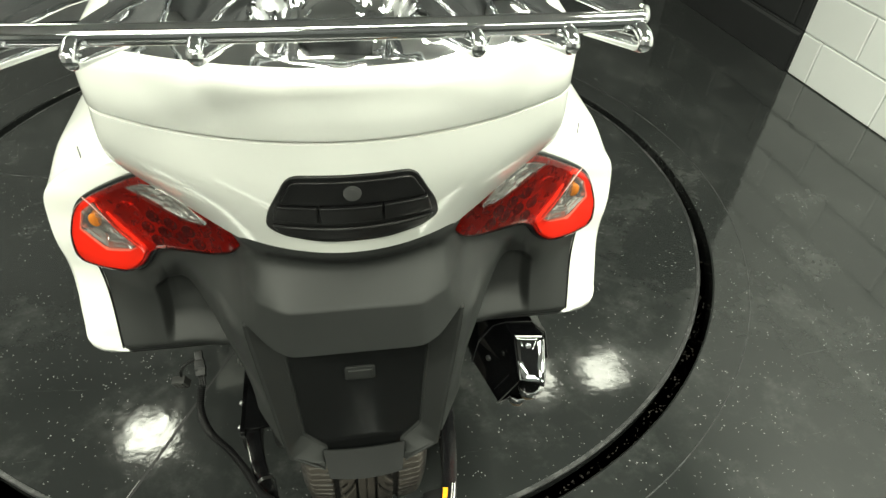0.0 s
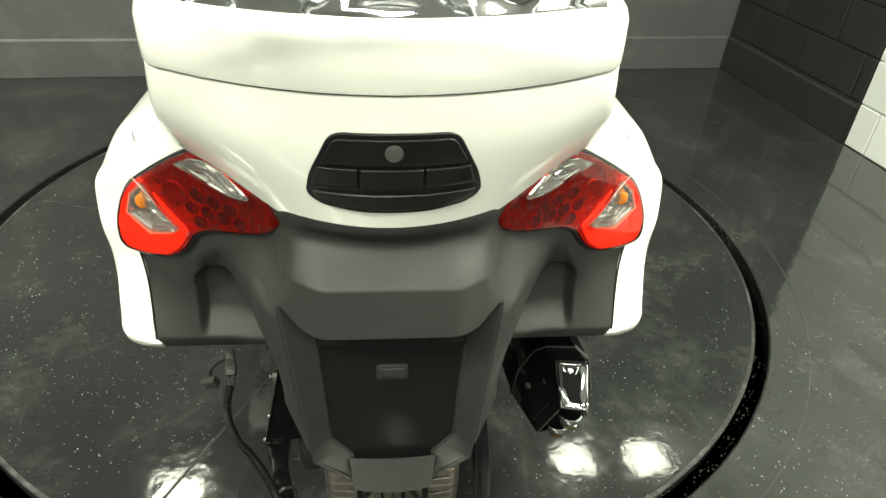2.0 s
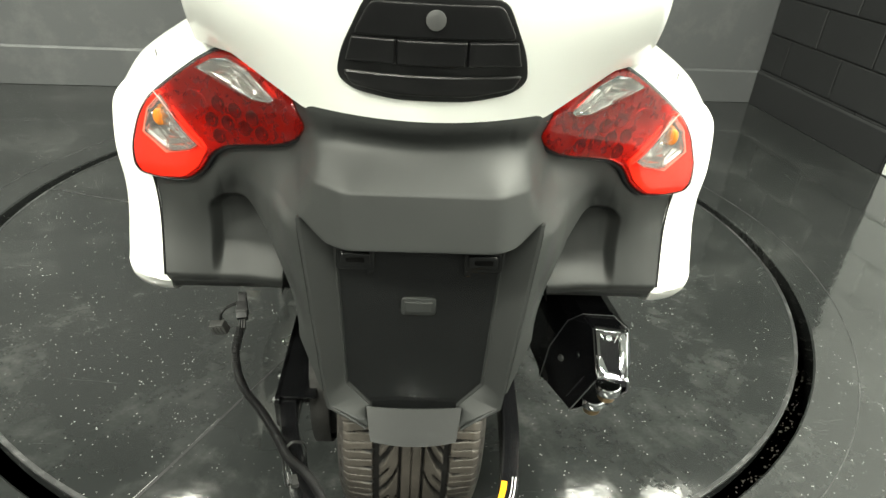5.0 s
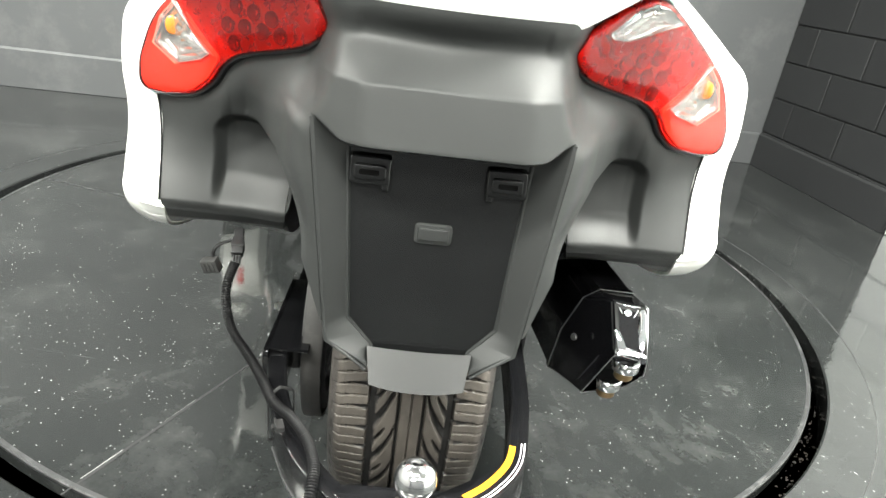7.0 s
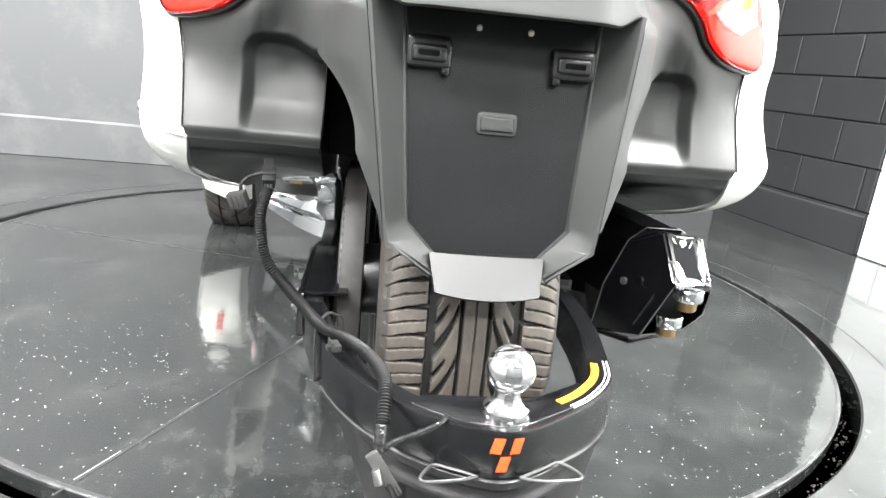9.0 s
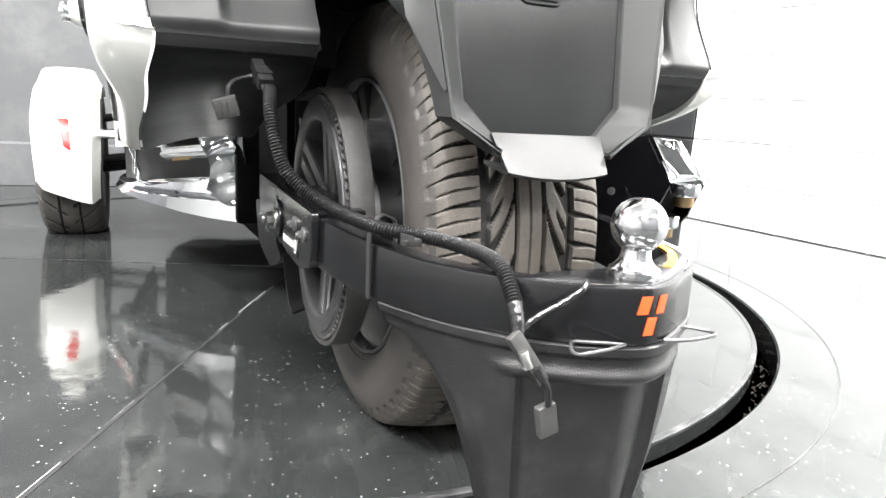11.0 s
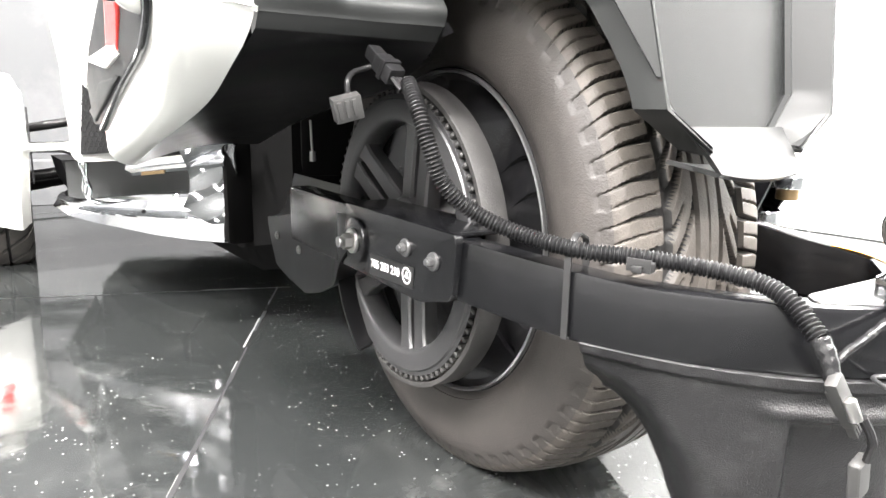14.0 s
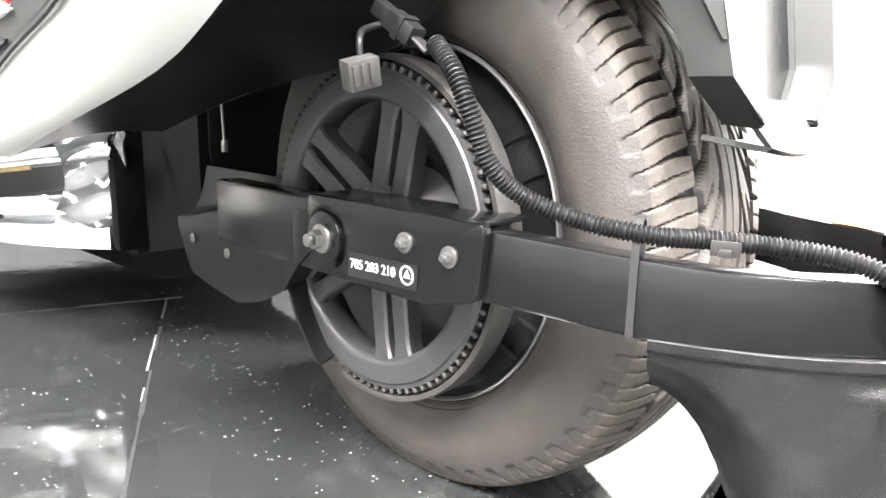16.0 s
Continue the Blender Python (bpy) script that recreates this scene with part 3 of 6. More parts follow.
body = bmesh.new()
grid = []
for j, s in enumerate(steps(0, 1, 26)):
    half = []
    for k, (x, _) in enumerate(trunk_plan(0.95)):
        z0 = low_edge(x)
        z = z0 + (1.000 - z0) * s
        half.append((*trunk_plan(z)[k], z))
    grid.append([body.verts.new((-x, y, z)) for x, y, z in half[:0:-1]] + [body.verts.new(p) for p in half])
for p, q in zip(grid, grid[1:]):
    for k in range(len(p) - 1):
        body.faces.new((p[k], p[k + 1], q[k + 1], q[k]))
trunk = part("trunk", thick(body, 0.006), WHITE, bike, "pearl white top case body")
part("trunk_seam", trunk_sheet([(0.990, 0.006), (1.018, 0.006)]), BLACK, trunk, "dark joint below the lid")
lid_rows = [(1.0022, 0.003), (1.0035, 0.0005), (1.007, -0.001), (1.03, -0.001), (1.054, -0.0005), (1.064, 0.002), (1.070, 0.006), (1.0735, 0.013), (1.0755, 0.026), (1.076, 0.036)]
part("trunk_lid", thick(trunk_sheet(lid_rows), 0.004), WHITE, bike, "pearl white top case lid")

# latch
def on_trunk(x, z, h):
    x += 0.005                              # the latch sits a little off the middle
    return Vector((x, trunk_y(x, z) - h, z))


latch_line = ccw(rounded([(-0.066, 0.959), (0.066, 0.959), (0.092, 0.905), (0.098, 0.876), (0.082, 0.864), (0.04, 0.8575), (-0.04, 0.8575), (-0.082, 0.864), (-0.098, 0.876), (-0.092, 0.905)], 0.012))
latch = part("latch", slab(dense(scaled(latch_line, 0.003)), on_trunk, 0.0035, 0.0015, 6), BLACK, bike, "black moulded top case latch")
up_line = ccw(rounded([(-0.064, 0.956), (0.064, 0.956), (0.082, 0.9225), (-0.082, 0.9225)], 0.008))
part("latch_plate", slab(dense(up_line), on_trunk, 0.0062, 0.0015, 6), BLACK, latch)
for a, b in ((-0.0375, 0.031),):
    part("button", slab(dense(ccw(rounded([(a, 0.9205), (b, 0.9205), (b, 0.895), (a, 0.895)], 0.002))), on_trunk, 0.010, 0.002, 3), BLACK, latch)
part("button", slab(dense(ccw(rounded([(-0.0395, 0.9205), (-0.083, 0.9205), (-0.090, 0.895), (-0.0395, 0.895)], 0.002))), on_trunk, 0.0092, 0.002, 3), BLACK, latch)
part("button", slab(dense(ccw(rounded([(0.033, 0.9205), (0.083, 0.9205), (0.090, 0.895), (0.033, 0.895)], 0.002))), on_trunk, 0.0092, 0.002, 3), BLACK, latch)
part("grip_lip", slab(dense(ccw(rounded([(-0.094, 0.884), (0.094, 0.884), (0.086, 0.8675), (0.04, 0.8605), (-0.04, 0.8605), (-0.086, 0.8675)], 0.006))), on_trunk, 0.0075, 0.004, 4), BLACK, latch, "black pull lip")
key = on_trunk(-0.001, 0.941, 0.0058)
part("key_lock", join(rod(key, key - Vector((0, 0.0022, 0)), 0.0098, None, 28, 0.0006), box(key.x - 0.0012, key.x + 0.0012, key.y - 0.0028, key.y, key.z - 0.006, key.z + 0.006)), LOCK, latch, "round grey key lock")

# chrome luggage rack
def rack_top(u, v):
    x = 0.235 * u
    yy = trunk_y(x, 1.07) + 0.012 + v * 0.36
    z = 1.071 + 0.020 * sm(0, 0.08, v) + 0.010 * v + 0.006 * math.sin(9 * u + 1) * sm(0.02, 0.2, v)
    r = math.hypot(x / 0.085, (yy + 0.235) / 0.06)
    z += 0.018 * sm(1.25, 1.0, r) - 0.030 * sm(1.0, 0.80, r)
    z -= 0.014 * math.exp(-((abs(x) - 0.135) / 0.018) ** 2) * sm(0.02, 0.1, v)
    return Vector((x, yy, z))


rack = part("rack_base", thick(sheet(rack_top, steps(-1, 1, 120), [0, 0.006, 0.015, 0.03, 0.05] + steps(0.07, 1, 60)), 0.003), CHROME, bike, "chromed luggage rack base on the lid")
part("emblem_ring", lathe([(0, 0.034), (0.004, 0.034), (0.005, 0.031), (0.003, 0.027), (0.005, 0.023), (0.004, 0.019), (0.006, 0.010), (0.006, 0.0)], (-0.002, -0.225, 1.090), (0, -0.25, 1), 40), CHROME, rack)
rail = smooth_path([(-0.235, -0.10, 1.10), (-0.25, -0.22, 1.125), (-0.256, -0.36, 1.15), (-0.248, -0.392, 1.152), (-0.235, -0.398, 1.152), (-0.1, -0.402, 1.152), (0.1, -0.402, 1.152), (0.235, -0.398, 1.152), (0.248, -0.392, 1.152), (0.256, -0.36, 1.15), (0.25, -0.22, 1.125), (0.235, -0.10, 1.10)], 8)
part("rail", tube(rail, 0.0085, 16), CHROME, bike, "chrome tube rail of the luggage rack")
for x in (-0.250, -0.192, -0.105, 0.105, 0.182, 0.244):
    s = 1 if x > 0 else -1
    p = smooth_path([(x - s * 0.02, -0.17, 1.105), (x - s * 0.008, -0.27, 1.128), (x, -0.375, 1.147), (x + s * 0.002, -0.410, 1.148), (x + s * 0.002, -0.419, 1.140), (x - s * 0.002, -0.395, 1.133), (x - s * 0.012, -0.33, 1.116)], 7)
    part("rack_hook", tube(p, 0.0062, 12), CHROME, bike)

# ---- charcoal bumper, plate holder
def holder_out(z):
    if z > 0.451:
        return 0.114 + (0.146 - 0.114) * (z - 0.451) / 0.235
    return 0.062 + (0.114 - 0.062) * (z - 0.419) / 0.032


def holder_in(z):
    if z > 0.468:
        return 0.0925 + 0.0155 * (z - 0.468) / 0.197
    return 0.060 + 0.0325 * max(0.0, (z - 0.436) / 0.032)


def panel_y(z):
    return -0.262 - (0.66 - z) * 0.18


def wing_edge(z):
    """How far out the bumper's flank reaches at each height."""
    if z > 0.634:
        return 0.2
    if z > 0.54:
        return 0.15 + 0.05 * ((z - 0.54) / 0.094) ** 2.2
    return holder_out(z) + 0.002 + (0.15 - holder_out(0.54) - 0.002) * max(0.0, (z - 0.47) / 0.07)


def bumper():
    def top(x):
        return 0.8285 - 0.05 * sm(0.15, 0.2, abs(x))

    def fn(x, v):
        z0 = 0.689 + 0.015 * sm(0.105, 0.146, abs(x))
        z = z0 + (top(x) - z0) * v
        return Vector((x, skin_y(x, z), z))
    us = sorted(set([round(k, 5) for k in steps(-0.1475, 0.1475, 80)] + [s * k for s in (-1, 1) for k in (0.0815, 0.0825, 0.086, 0.0965)]))
    vs = steps(0, 1, 64)
    bm = sheet(fn, us, vs)
    # the underside runs forward
    edge = [bm.verts.new(fn(x, 0) + Vector((0, 0.003, -0.0025))) for x in us]
    back = [bm.verts.new((x, max(fn(x, 0).y + 0.055, -0.258), fn(x, 0).z + 0.003)) for x in us]
    bm.verts.ensure_lookup_table()
    n = 65
    front = [bm.verts[i * n] for i in range(len(us))]
    for p, q in ((front, edge), (edge, back)):
        for k in range(len(us) - 1):
            bm.faces.new((p[k], p[k + 1], q[k + 1], q[k]))

    # the flanks run on down beside the plate holder
    def flank(s):
        def place(u, v):
            if v >= 0:
                x = 0.1475 + 0.0525 * u
                return fn(s * x, v)
            z = 0.704 + (0.704 - 0.475) * v
            rim = holder_out(z) + 0.0012 + (0.1475 - holder_out(z) - 0.0012) * sm(0.687, 0.704, z)
            x = rim + (wing_edge(z) - rim) * u
            inner = panel_y(z) - 0.0295 + 0.85 * (x - rim)
            k = max(sm(0.0, 0.9, u) * sm(0.53, 0.60, z), sm(0.680, 0.704, z))
            return Vector((s * x, inner * (1 - k) + skin_y(x, z) * k, z))
        return sheet(place, steps(0, 1, 22), [k / 50 for k in range(-50, 0)] + vs)
    bm = join(bm, flank(1), flank(-1))
    bmesh.ops.remove_doubles(bm, verts=bm.verts, dist=1e-5)
    return bm


part("rear_bumper", skin(bumper(), 0.004), GREY, bike, "charcoal grained plastic rear bumper", True, 50)


def holder():
    def fn(u, z):
        xo, xi = holder_out(z), min(holder_in(z), holder_out(z) - 0.004)
        lift = 0.030
        p = panel_y(z)
        a = abs(u)
        s = 1 if u >= 0 else -1
        if a <= 1:                         # recessed panel with a narrow step at its border
            x = xi * a
            y = p - 0.0045 * sm(0.955, 0.975, a)
        elif a <= 2:                       # slanting inner face of the frame
            t = a - 1
            x = xi + (xo - xi) * t
            y = p - 0.0045 - (lift - 0.0045) * min(1.0, t * 1.12)
        else:                              # outer flank running forward
            t = a - 2
            x = xo + (0.004 + max(0.0, 0.1475 - xo) * sm(0.53, 0.57, z)) * min(1.0, 1.6 * t)
            y = p - lift + (0.030 + 0.052 * sm(0.452, 0.60, z)) * t
        return Vector((s * x, y, z))
    us = [-3, -2.6, -2.2, -2.05, -2.0, -1.96] + steps(-1.88, -1.02, 8) + [-1.0, -0.985, -0.975, -0.965, -0.955, -0.94] + steps(-0.9, 0.9, 24) + [0.94, 0.955, 0.965, 0.975, 0.985, 1.0] + steps(1.02, 1.88, 8) + [1.96, 2.0, 2.05, 2.2, 2.6, 3]
    bm = sheet(fn, us, [0.4195, 0.424, 0.430, 0.4355, 0.4375, 0.44, 0.445, 0.4505, 0.4515] + steps(0.456, 0.703, 42))
    # recessed panel darker than the frame, its overhang shade in the colour
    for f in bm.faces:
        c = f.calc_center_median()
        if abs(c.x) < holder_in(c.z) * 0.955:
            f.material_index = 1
    return bm


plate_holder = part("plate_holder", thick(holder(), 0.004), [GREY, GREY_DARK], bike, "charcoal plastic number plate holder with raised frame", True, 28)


def on_panel(x, z, h):
    return Vector((x, panel_y(z) - h, z))


for s in (-1, 1):
    # the lip's shade on the clips is in their dark colour
    clip = part("plate_clip", slab(ccw(rounded([(s * 0.055, 0.664), (s * 0.103, 0.664), (s * 0.103, 0.6305), (s * 0.055, 0.6305)], 0.006)), on_panel, 0.013, 0.003, 2), GREY_DARK, plate_holder, "moulded slotted clip")
    part("slot_rim", slab(ccw(rounded([(s * 0.060, 0.655), (s * 0.098, 0.655), (s * 0.098, 0.637), (s * 0.060, 0.637)], 0.005)), on_panel, 0.0160, 0.0025, 2), GREY_DARK, clip)
    part("clip_leg", slab(ccw(rounded([(s * 0.0555, 0.640), (s * 0.066, 0.640), (s * 0.065, 0.624), (s * 0.0555, 0.624)], 0.003)), on_panel, 0.012, 0.003, 2), GREY_DARK, clip)
    # the opening's inner shade as a near-black slab
    part("slot", slab(ccw(rounded([(s * 0.068, 0.6490), (s * 0.091, 0.6490), (s * 0.091, 0.6430), (s * 0.068, 0.6430)], 0.0025)), on_panel, 0.0164, 0, 1), UNDER, clip, "dark slot")
pad_line = ccw(rounded([(-0.0215, 0.590), (0.0235, 0.590), (0.0235, 0.566), (-0.0215, 0.566)], 0.006))
part("pad", join(slab(pad_line, on_panel, 0.0030, 0.0015, 2), slab(scaled(pad_line, -0.0040), on_panel, 0.0055, 0.002, 3)), GREY, plate_holder, "raised rounded pad")
for s in (-1, 1):
    e = Vector((s * 0.028, panel_y(0.672) - 0.012, 0.677))
    part("screw", rod(e, e + Vector((0, -0.003, -0.002)), 0.003, None, 12), STEEL, plate_holder)


def tab():
    def fn(u, v):
        z = 0.4385 - 0.036 * v - 0.0055 * (1 - u * u) * v
        x = u * (0.064 - 0.007 * v)
        y = -0.3125 - 0.028 * v - 0.004 * (1 - u * u)
        return Vector((x, y, z))
    bm = sheet(fn, steps(-1, 1, 24), steps(0, 1, 6))
    lows = sorted((v for v in bm.verts if abs(fn(v.co.x / 0.057, 1).z - v.co.z) < 1e-4), key=lambda v: v.co.x)
    nxt = [bm.verts.new(v.co + Vector((0, 0.004, -0.003))) for v in lows]
    nx2 = [bm.verts.new(v.co + Vector((0, 0.055, 0.004))) for v in lows]
    for a, b in ((lows, nxt), (nxt, nx2)):
        for k in range(len(a) - 1):
            bm.faces.new((a[k], a[k + 1], b[k + 1], b[k]))
    return thick(bm, 0.004)


part("plate_tab", tab(), TAB, plate_holder, "mid grey plastic end tab")
# inner mudguard over the tyre
def guard_fn(u, v):
    a = radians(20 + 100 * v)
    r = 0.345
    return Vector((0.118 * u, -r * math.cos(a) + 0.03, 0.303 + r * math.sin(a)))


part("inner_mudguard", thick(sheet(guard_fn, steps(-1, 1, 8), steps(0.25, 1, 20)), 0.004), BLACK, bike, "black inner mudguard over the tyre")


# ---- side cases
def case_out(z):
    return 0.361 + (0.387 - 0.361) * (z - 0.513) / 0.17


SECTION = smooth_path([(0.262, 0, 0.884), (0.320, 0, 0.850), (0.375, 0, 0.816), (0.403, 0, 0.797), (0.427, 0, 0.777), (0.440, 0, 0.750), (0.442, 0, 0.705), (0.436, 0, 0.65), (0.4285, 0, 0.59)], 4)


def case_low(y):
    """Height of the inner lower edge of a side case."""
    y = max(y, -0.155)
    return 0.449 - 0.225 * (y + 0.02) + 0.041 * math.exp(-(y + 0.15) / 0.045)


def case_in(y):
    """How far out the inner lower edge of a side case lies."""
    return 0.361 + 0.011 * sm(-0.16, -0.08, y) + 0.013 * sm(-0.05, 0.24, y)


def chine(y):
    """How far the outer lower edge lies above the inner one."""
    return 0.034 - 0.008 * sm(-0.10, 0.20, y)


def flank_out(y):
    """How far out the flank stands above its lower edge."""
    return 0.423 - 0.016 * sm(-0.12, 0.06, y) + 0.010 * sm(0.15, 0.40, y)


def pocket(x, z):
    """How deep the moulded pocket is here, 0 to 1: a rounded recess, open towards the wheel."""
    top = 0.656 - 0.018 * sm(0.245, 0.195, x)
    r = 0.030
    dx, dz = x - (0.300 - r), max(z - (top - r), 0.0)
    side = x - 0.300 if z < top - r else (math.hypot(max(dx, 0.0), dz) - r if dx > 0 else z - top)
    return sm(0.0, -0.016, side) * sm(0.522, 0.575, z)


def case_panel():
    def fn(u, v):
        x = 0.196 + 0.182 * u
        z = 0.519 + (lamp_low(x) + 0.022 - 0.519) * v
        x = 0.196 + (case_out(z) - 0.196) * u
        p = pocket(x, z)
        flat = sm(0.64, 0.57, z)
        base = skin_y(x, z) * (1 - flat) + pan_y(x, z, 0.008) * flat
        return Vector((x, base * (1 - p) + (pan_y(x, z, 0.012) + 0.018 + 0.06 * max(0.0, 0.65 - z)) * p + 0.013 * sm(0.536, 0.516, z), z))
    us = steps(0, 0.40, 20) + steps(0.41, 0.62, 28) + steps(0.64, 1, 14)
    return sheet(fn, us, steps(0, 1, 120))


def case_shell():
    bm = bmesh.new()
    rows = []
    n = len(SECTION)
    vs = [0, 0.012, 0.03, 0.06, 0.1, 0.15, 0.2, 0.27, 0.35, 0.45, 0.6, 0.8, 1.0]

    def place(x, z, v, yr):
        rise = 0.024 * sm(0.0, 0.22, v) * sm(0.70, 0.80, z)        # the top climbs forwards
        return (x, yr + (0.37 - yr) * v, z + rise)
    for i in range(n + 17):
        row = []
        for v in [None, None, None] + vs:
            vv = v or 0.0
            if i < n:
                x, z = SECTION[i].x, SECTION[i].z
            else:
                yy = -0.152 + 0.522 * vv
                zl = case_low(yy)
                xo = flank_out(yy)
                cut = chine(yy)
                t = (i - n + 1) / 9
                if t <= 1:
                    z = 0.59 + (zl + cut - 0.59) * t
                    x = 0.4285 + (xo - 0.4285) * t ** 1.3
                else:
                    t = (i - n - 8) / 8
                    a = t * math.pi / 2
                    e = 0.72 + 0.23 * sm(-0.15, -0.05, yy)      # squarer at the rear corner, round further on
                    z = zl + cut * (1 - math.sin(a) ** e)
                    x = case_in(yy) + (xo - case_in(yy)) * max(0.0, math.cos(a)) ** e
            yr = pan_y(min(x, 0.40), z) + 0.012
            row.append([x, z, v, yr])
        f = sm(0.66, 0.72, row[0][1])
        inner = case_out(row[0][1]) * (1 - f) + max(0.25, row[0][0] - 0.13) * f
        inner = min(inner, row[0][0] - 0.006)
        x, z, _, yr = row[0]
        m1, m2 = inner + (x - inner) * 0.5, inner + (x - inner) * 0.88
        co = [(inner, pan_y(inner, z) + 0.003, z), (m1, pan_y(min(m1, 0.40), z) + 0.001, z), (m2, pan_y(min(m2, 0.40), z) + 0.004, z)]
        if i >= n + 9:                      # the bottom strip ends flush behind the panel
            co = [(max(a, case_out(0.513) - 0.001), b + 0.006, max(c, 0.5195)) for a, b, c in co]
        co += [place(x, z, v, yr) for x, z, v, yr in row[3:]]
        rows.append([bm.verts.new(c) for c in co])
    for p, q in zip(rows, rows[1:]):
        for k in range(len(p) - 1):
            bm.faces.new((p[k], p[k + 1], q[k + 1], q[k]))
    return shell(bm, 0.004)


def case_under():
    """The black underside, falling away forwards."""
    def fn(u, v):
        y = -0.138 + 0.546 * v ** 1.4
        z = case_low(y) + 0.004
        x = 0.195 + (case_in(y) - 0.004 - 0.195) * u
        z += 0.030 * (1 - u) * sm(0.1, 0.8, v) + 0.012 * math.sin(math.pi * u) * sm(0.02, 0.2, v)
        y0 = pan_y(x, 0.519, 0.008) + 0.013
        return Vector((x, max(y, y0) if v > 0 else y0, z if v > 0 else 0.519))
    bm = sheet(fn, steps(0, 1, 16), steps(0, 1, 30))
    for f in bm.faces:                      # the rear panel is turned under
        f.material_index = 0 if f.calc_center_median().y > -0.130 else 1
    return bm


def case_inner():
    """The wall of the case towards the wheel."""
    def fn(u, v):
        y = pan_y(0.2, 0.513 + 0.19 * v, 0.012) + 0.040 * sm(0.0, 0.25, v) + 0.004 + 0.50 * u
        low = case_low(y) + 0.003 + 0.030 * sm(0.1, 0.8, (max(0.0, y + 0.142) / 0.55) ** 0.714)
        low = min(low, 0.5135)
        return Vector((0.1962, y, low + (0.703 - low) * v))
    return sheet(fn, steps(0, 1, 20), steps(0, 1, 12))


LAMP = ccw([(0.131, 0.810), (0.146, 0.788), (0.173, 0.774), (0.215, 0.763), (0.252, 0.752), (0.274, 0.736), (0.287, 0.712), (0.311, 0.693), (0.356, 0.682), (0.390, 0.681), (0.402, 0.692), (0.404, 0.722), (0.391, 0.760), (0.372, 0.789), (0.328, 0.825), (0.280, 0.860), (0.246, 0.880), (0.220, 0.882), (0.190, 0.866), (0.160, 0.847), (0.138, 0.832)])
LAMP = rounded([(x, z - 0.016) for x, z in LAMP], 0.02, 3)


def inside(pt, poly):
    x, y = pt
    c = False
    for (ax, ay), (bx, by) in zip(poly, poly[1:] + poly[:1]):
        if (ay > y) != (by > y) and x < (bx - ax) * (y - ay) / (by - ay) + ax:
            c = not c
    return c


def lamp_parts(s):
    flip = (lambda b: b) if s > 0 else mirror

    def at(u, v, h):
        return Vector((u + 0.5 * h, lamp_y(u, v) + 0.004 - h, v))
    side = part("tail_lamp", flip(slab(scaled(LAMP, 0.0032), at, 0.011, 0.003, 2)), BLACK, bike, "red tail lamp with clear turn and reversing sections in a black surround")

    def dish(u, v, h):
        return at(u, v, h) + Vector((0, 0.0022 * math.sin(u * 420 + 1) * math.sin(v * 510), 0))
    part("reflector", flip(slab(scaled(LAMP, -0.002), at, 0.0135, 0.001, 6)), RED_IN, side, "red reflector bowl")
    cups = [(0.205, 0.802), (0.229, 0.806), (0.253, 0.810), (0.193, 0.785), (0.217, 0.786), (0.241, 0.787), (0.265, 0.786), (0.256, 0.766)]
    for u, v in cups:
        c = at(u, v - 0.016, 0.0136)
        part("led_cup", flip(lathe([(0, 0.0100), (0.0016, 0.0100), (0.0016, 0.0088), (0.0002, 0.0040), (0.0002, 0.0)], c, (0.45, -1, 0), 18)), RED_CUP, side)
    c = at(0.288, 0.784, 0.0138)
    part("lamp_bowl", flip(lathe([(0.0, 0.021), (0.0022, 0.0205), (0.0020, 0.0175), (0.0008, 0.010), (0.0004, 0.0)], c, (0.45, -1, 0), 32)), RED_IN, side, "round red lamp bowl")
    rev_line, turn_line = [(0.278, 0.836), (0.251, 0.852), (0.229, 0.857), (0.202, 0.847), (0.169, 0.819), (0.175, 0.813), (0.200, 0.812), (0.232, 0.822)], [(0.338, 0.790), (0.325, 0.774), (0.312, 0.754), (0.286, 0.732), (0.300, 0.722), (0.338, 0.710), (0.377, 0.729), (0.364, 0.764)]
    rev = ccw(rounded(rev_line, 0.004))
    part("reversing_lamp", flip(slab(rev, dish, 0.0195, 0.001, 7)), SILVER, side, "clear reversing section with ribbed silver reflector", False)
    turn = ccw(rounded(turn_line, 0.004))
    outer = ccw(rounded([(0.345, 0.794), (0.300, 0.748), (0.276, 0.728), (0.292, 0.700), (0.315, 0.681), (0.356, 0.670), (0.388, 0.669), (0.397, 0.680), (0.399, 0.706), (0.386, 0.744), (0.366, 0.773)], 0.008))
    part("outer_reflector", flip(slab(outer, at, 0.0165, 0.001, 4)), ORANGE_IN, side, "brighter red outer reflector")
    part("turn_signal", flip(slab(turn, dish, 0.0195, 0.001, 7)), SILVER, side, "clear turn signal with silver reflector", False)
    c = at(0.345, 0.756, 0.0195)
    bulb = bmesh.new()
    bmesh.ops.create_uvsphere(bulb, u_segments=16, v_segments=10, radius=0.0095)
    part("amber_bulb", flip(moved(bulb, Matrix.Translation(c) @ Matrix.Diagonal((0.9, 0.35, 1.25, 1)))), AMBER, side, "amber bulb")
    lens = slab(LAMP, at, 0.020, 0.008, 30, 0.004)
    bmesh.ops.delete(lens, geom=[max(lens.faces, key=lambda f: len(f.verts))], context="FACES")
    for line in (rev_line, turn_line):      # clear windows over the two pale sections, cut along their outlines
        for (ax, az), (bx, bz) in zip(line, line[1:] + line[:1]):
            bmesh.ops.bisect_plane(lens, geom=lens.verts[:] + lens.edges[:] + lens.faces[:], plane_co=(ax + 0.010, 0, az), plane_no=(bz - az, 0, ax - bx))
    for f in lens.faces:
        c = f.calc_center_median()
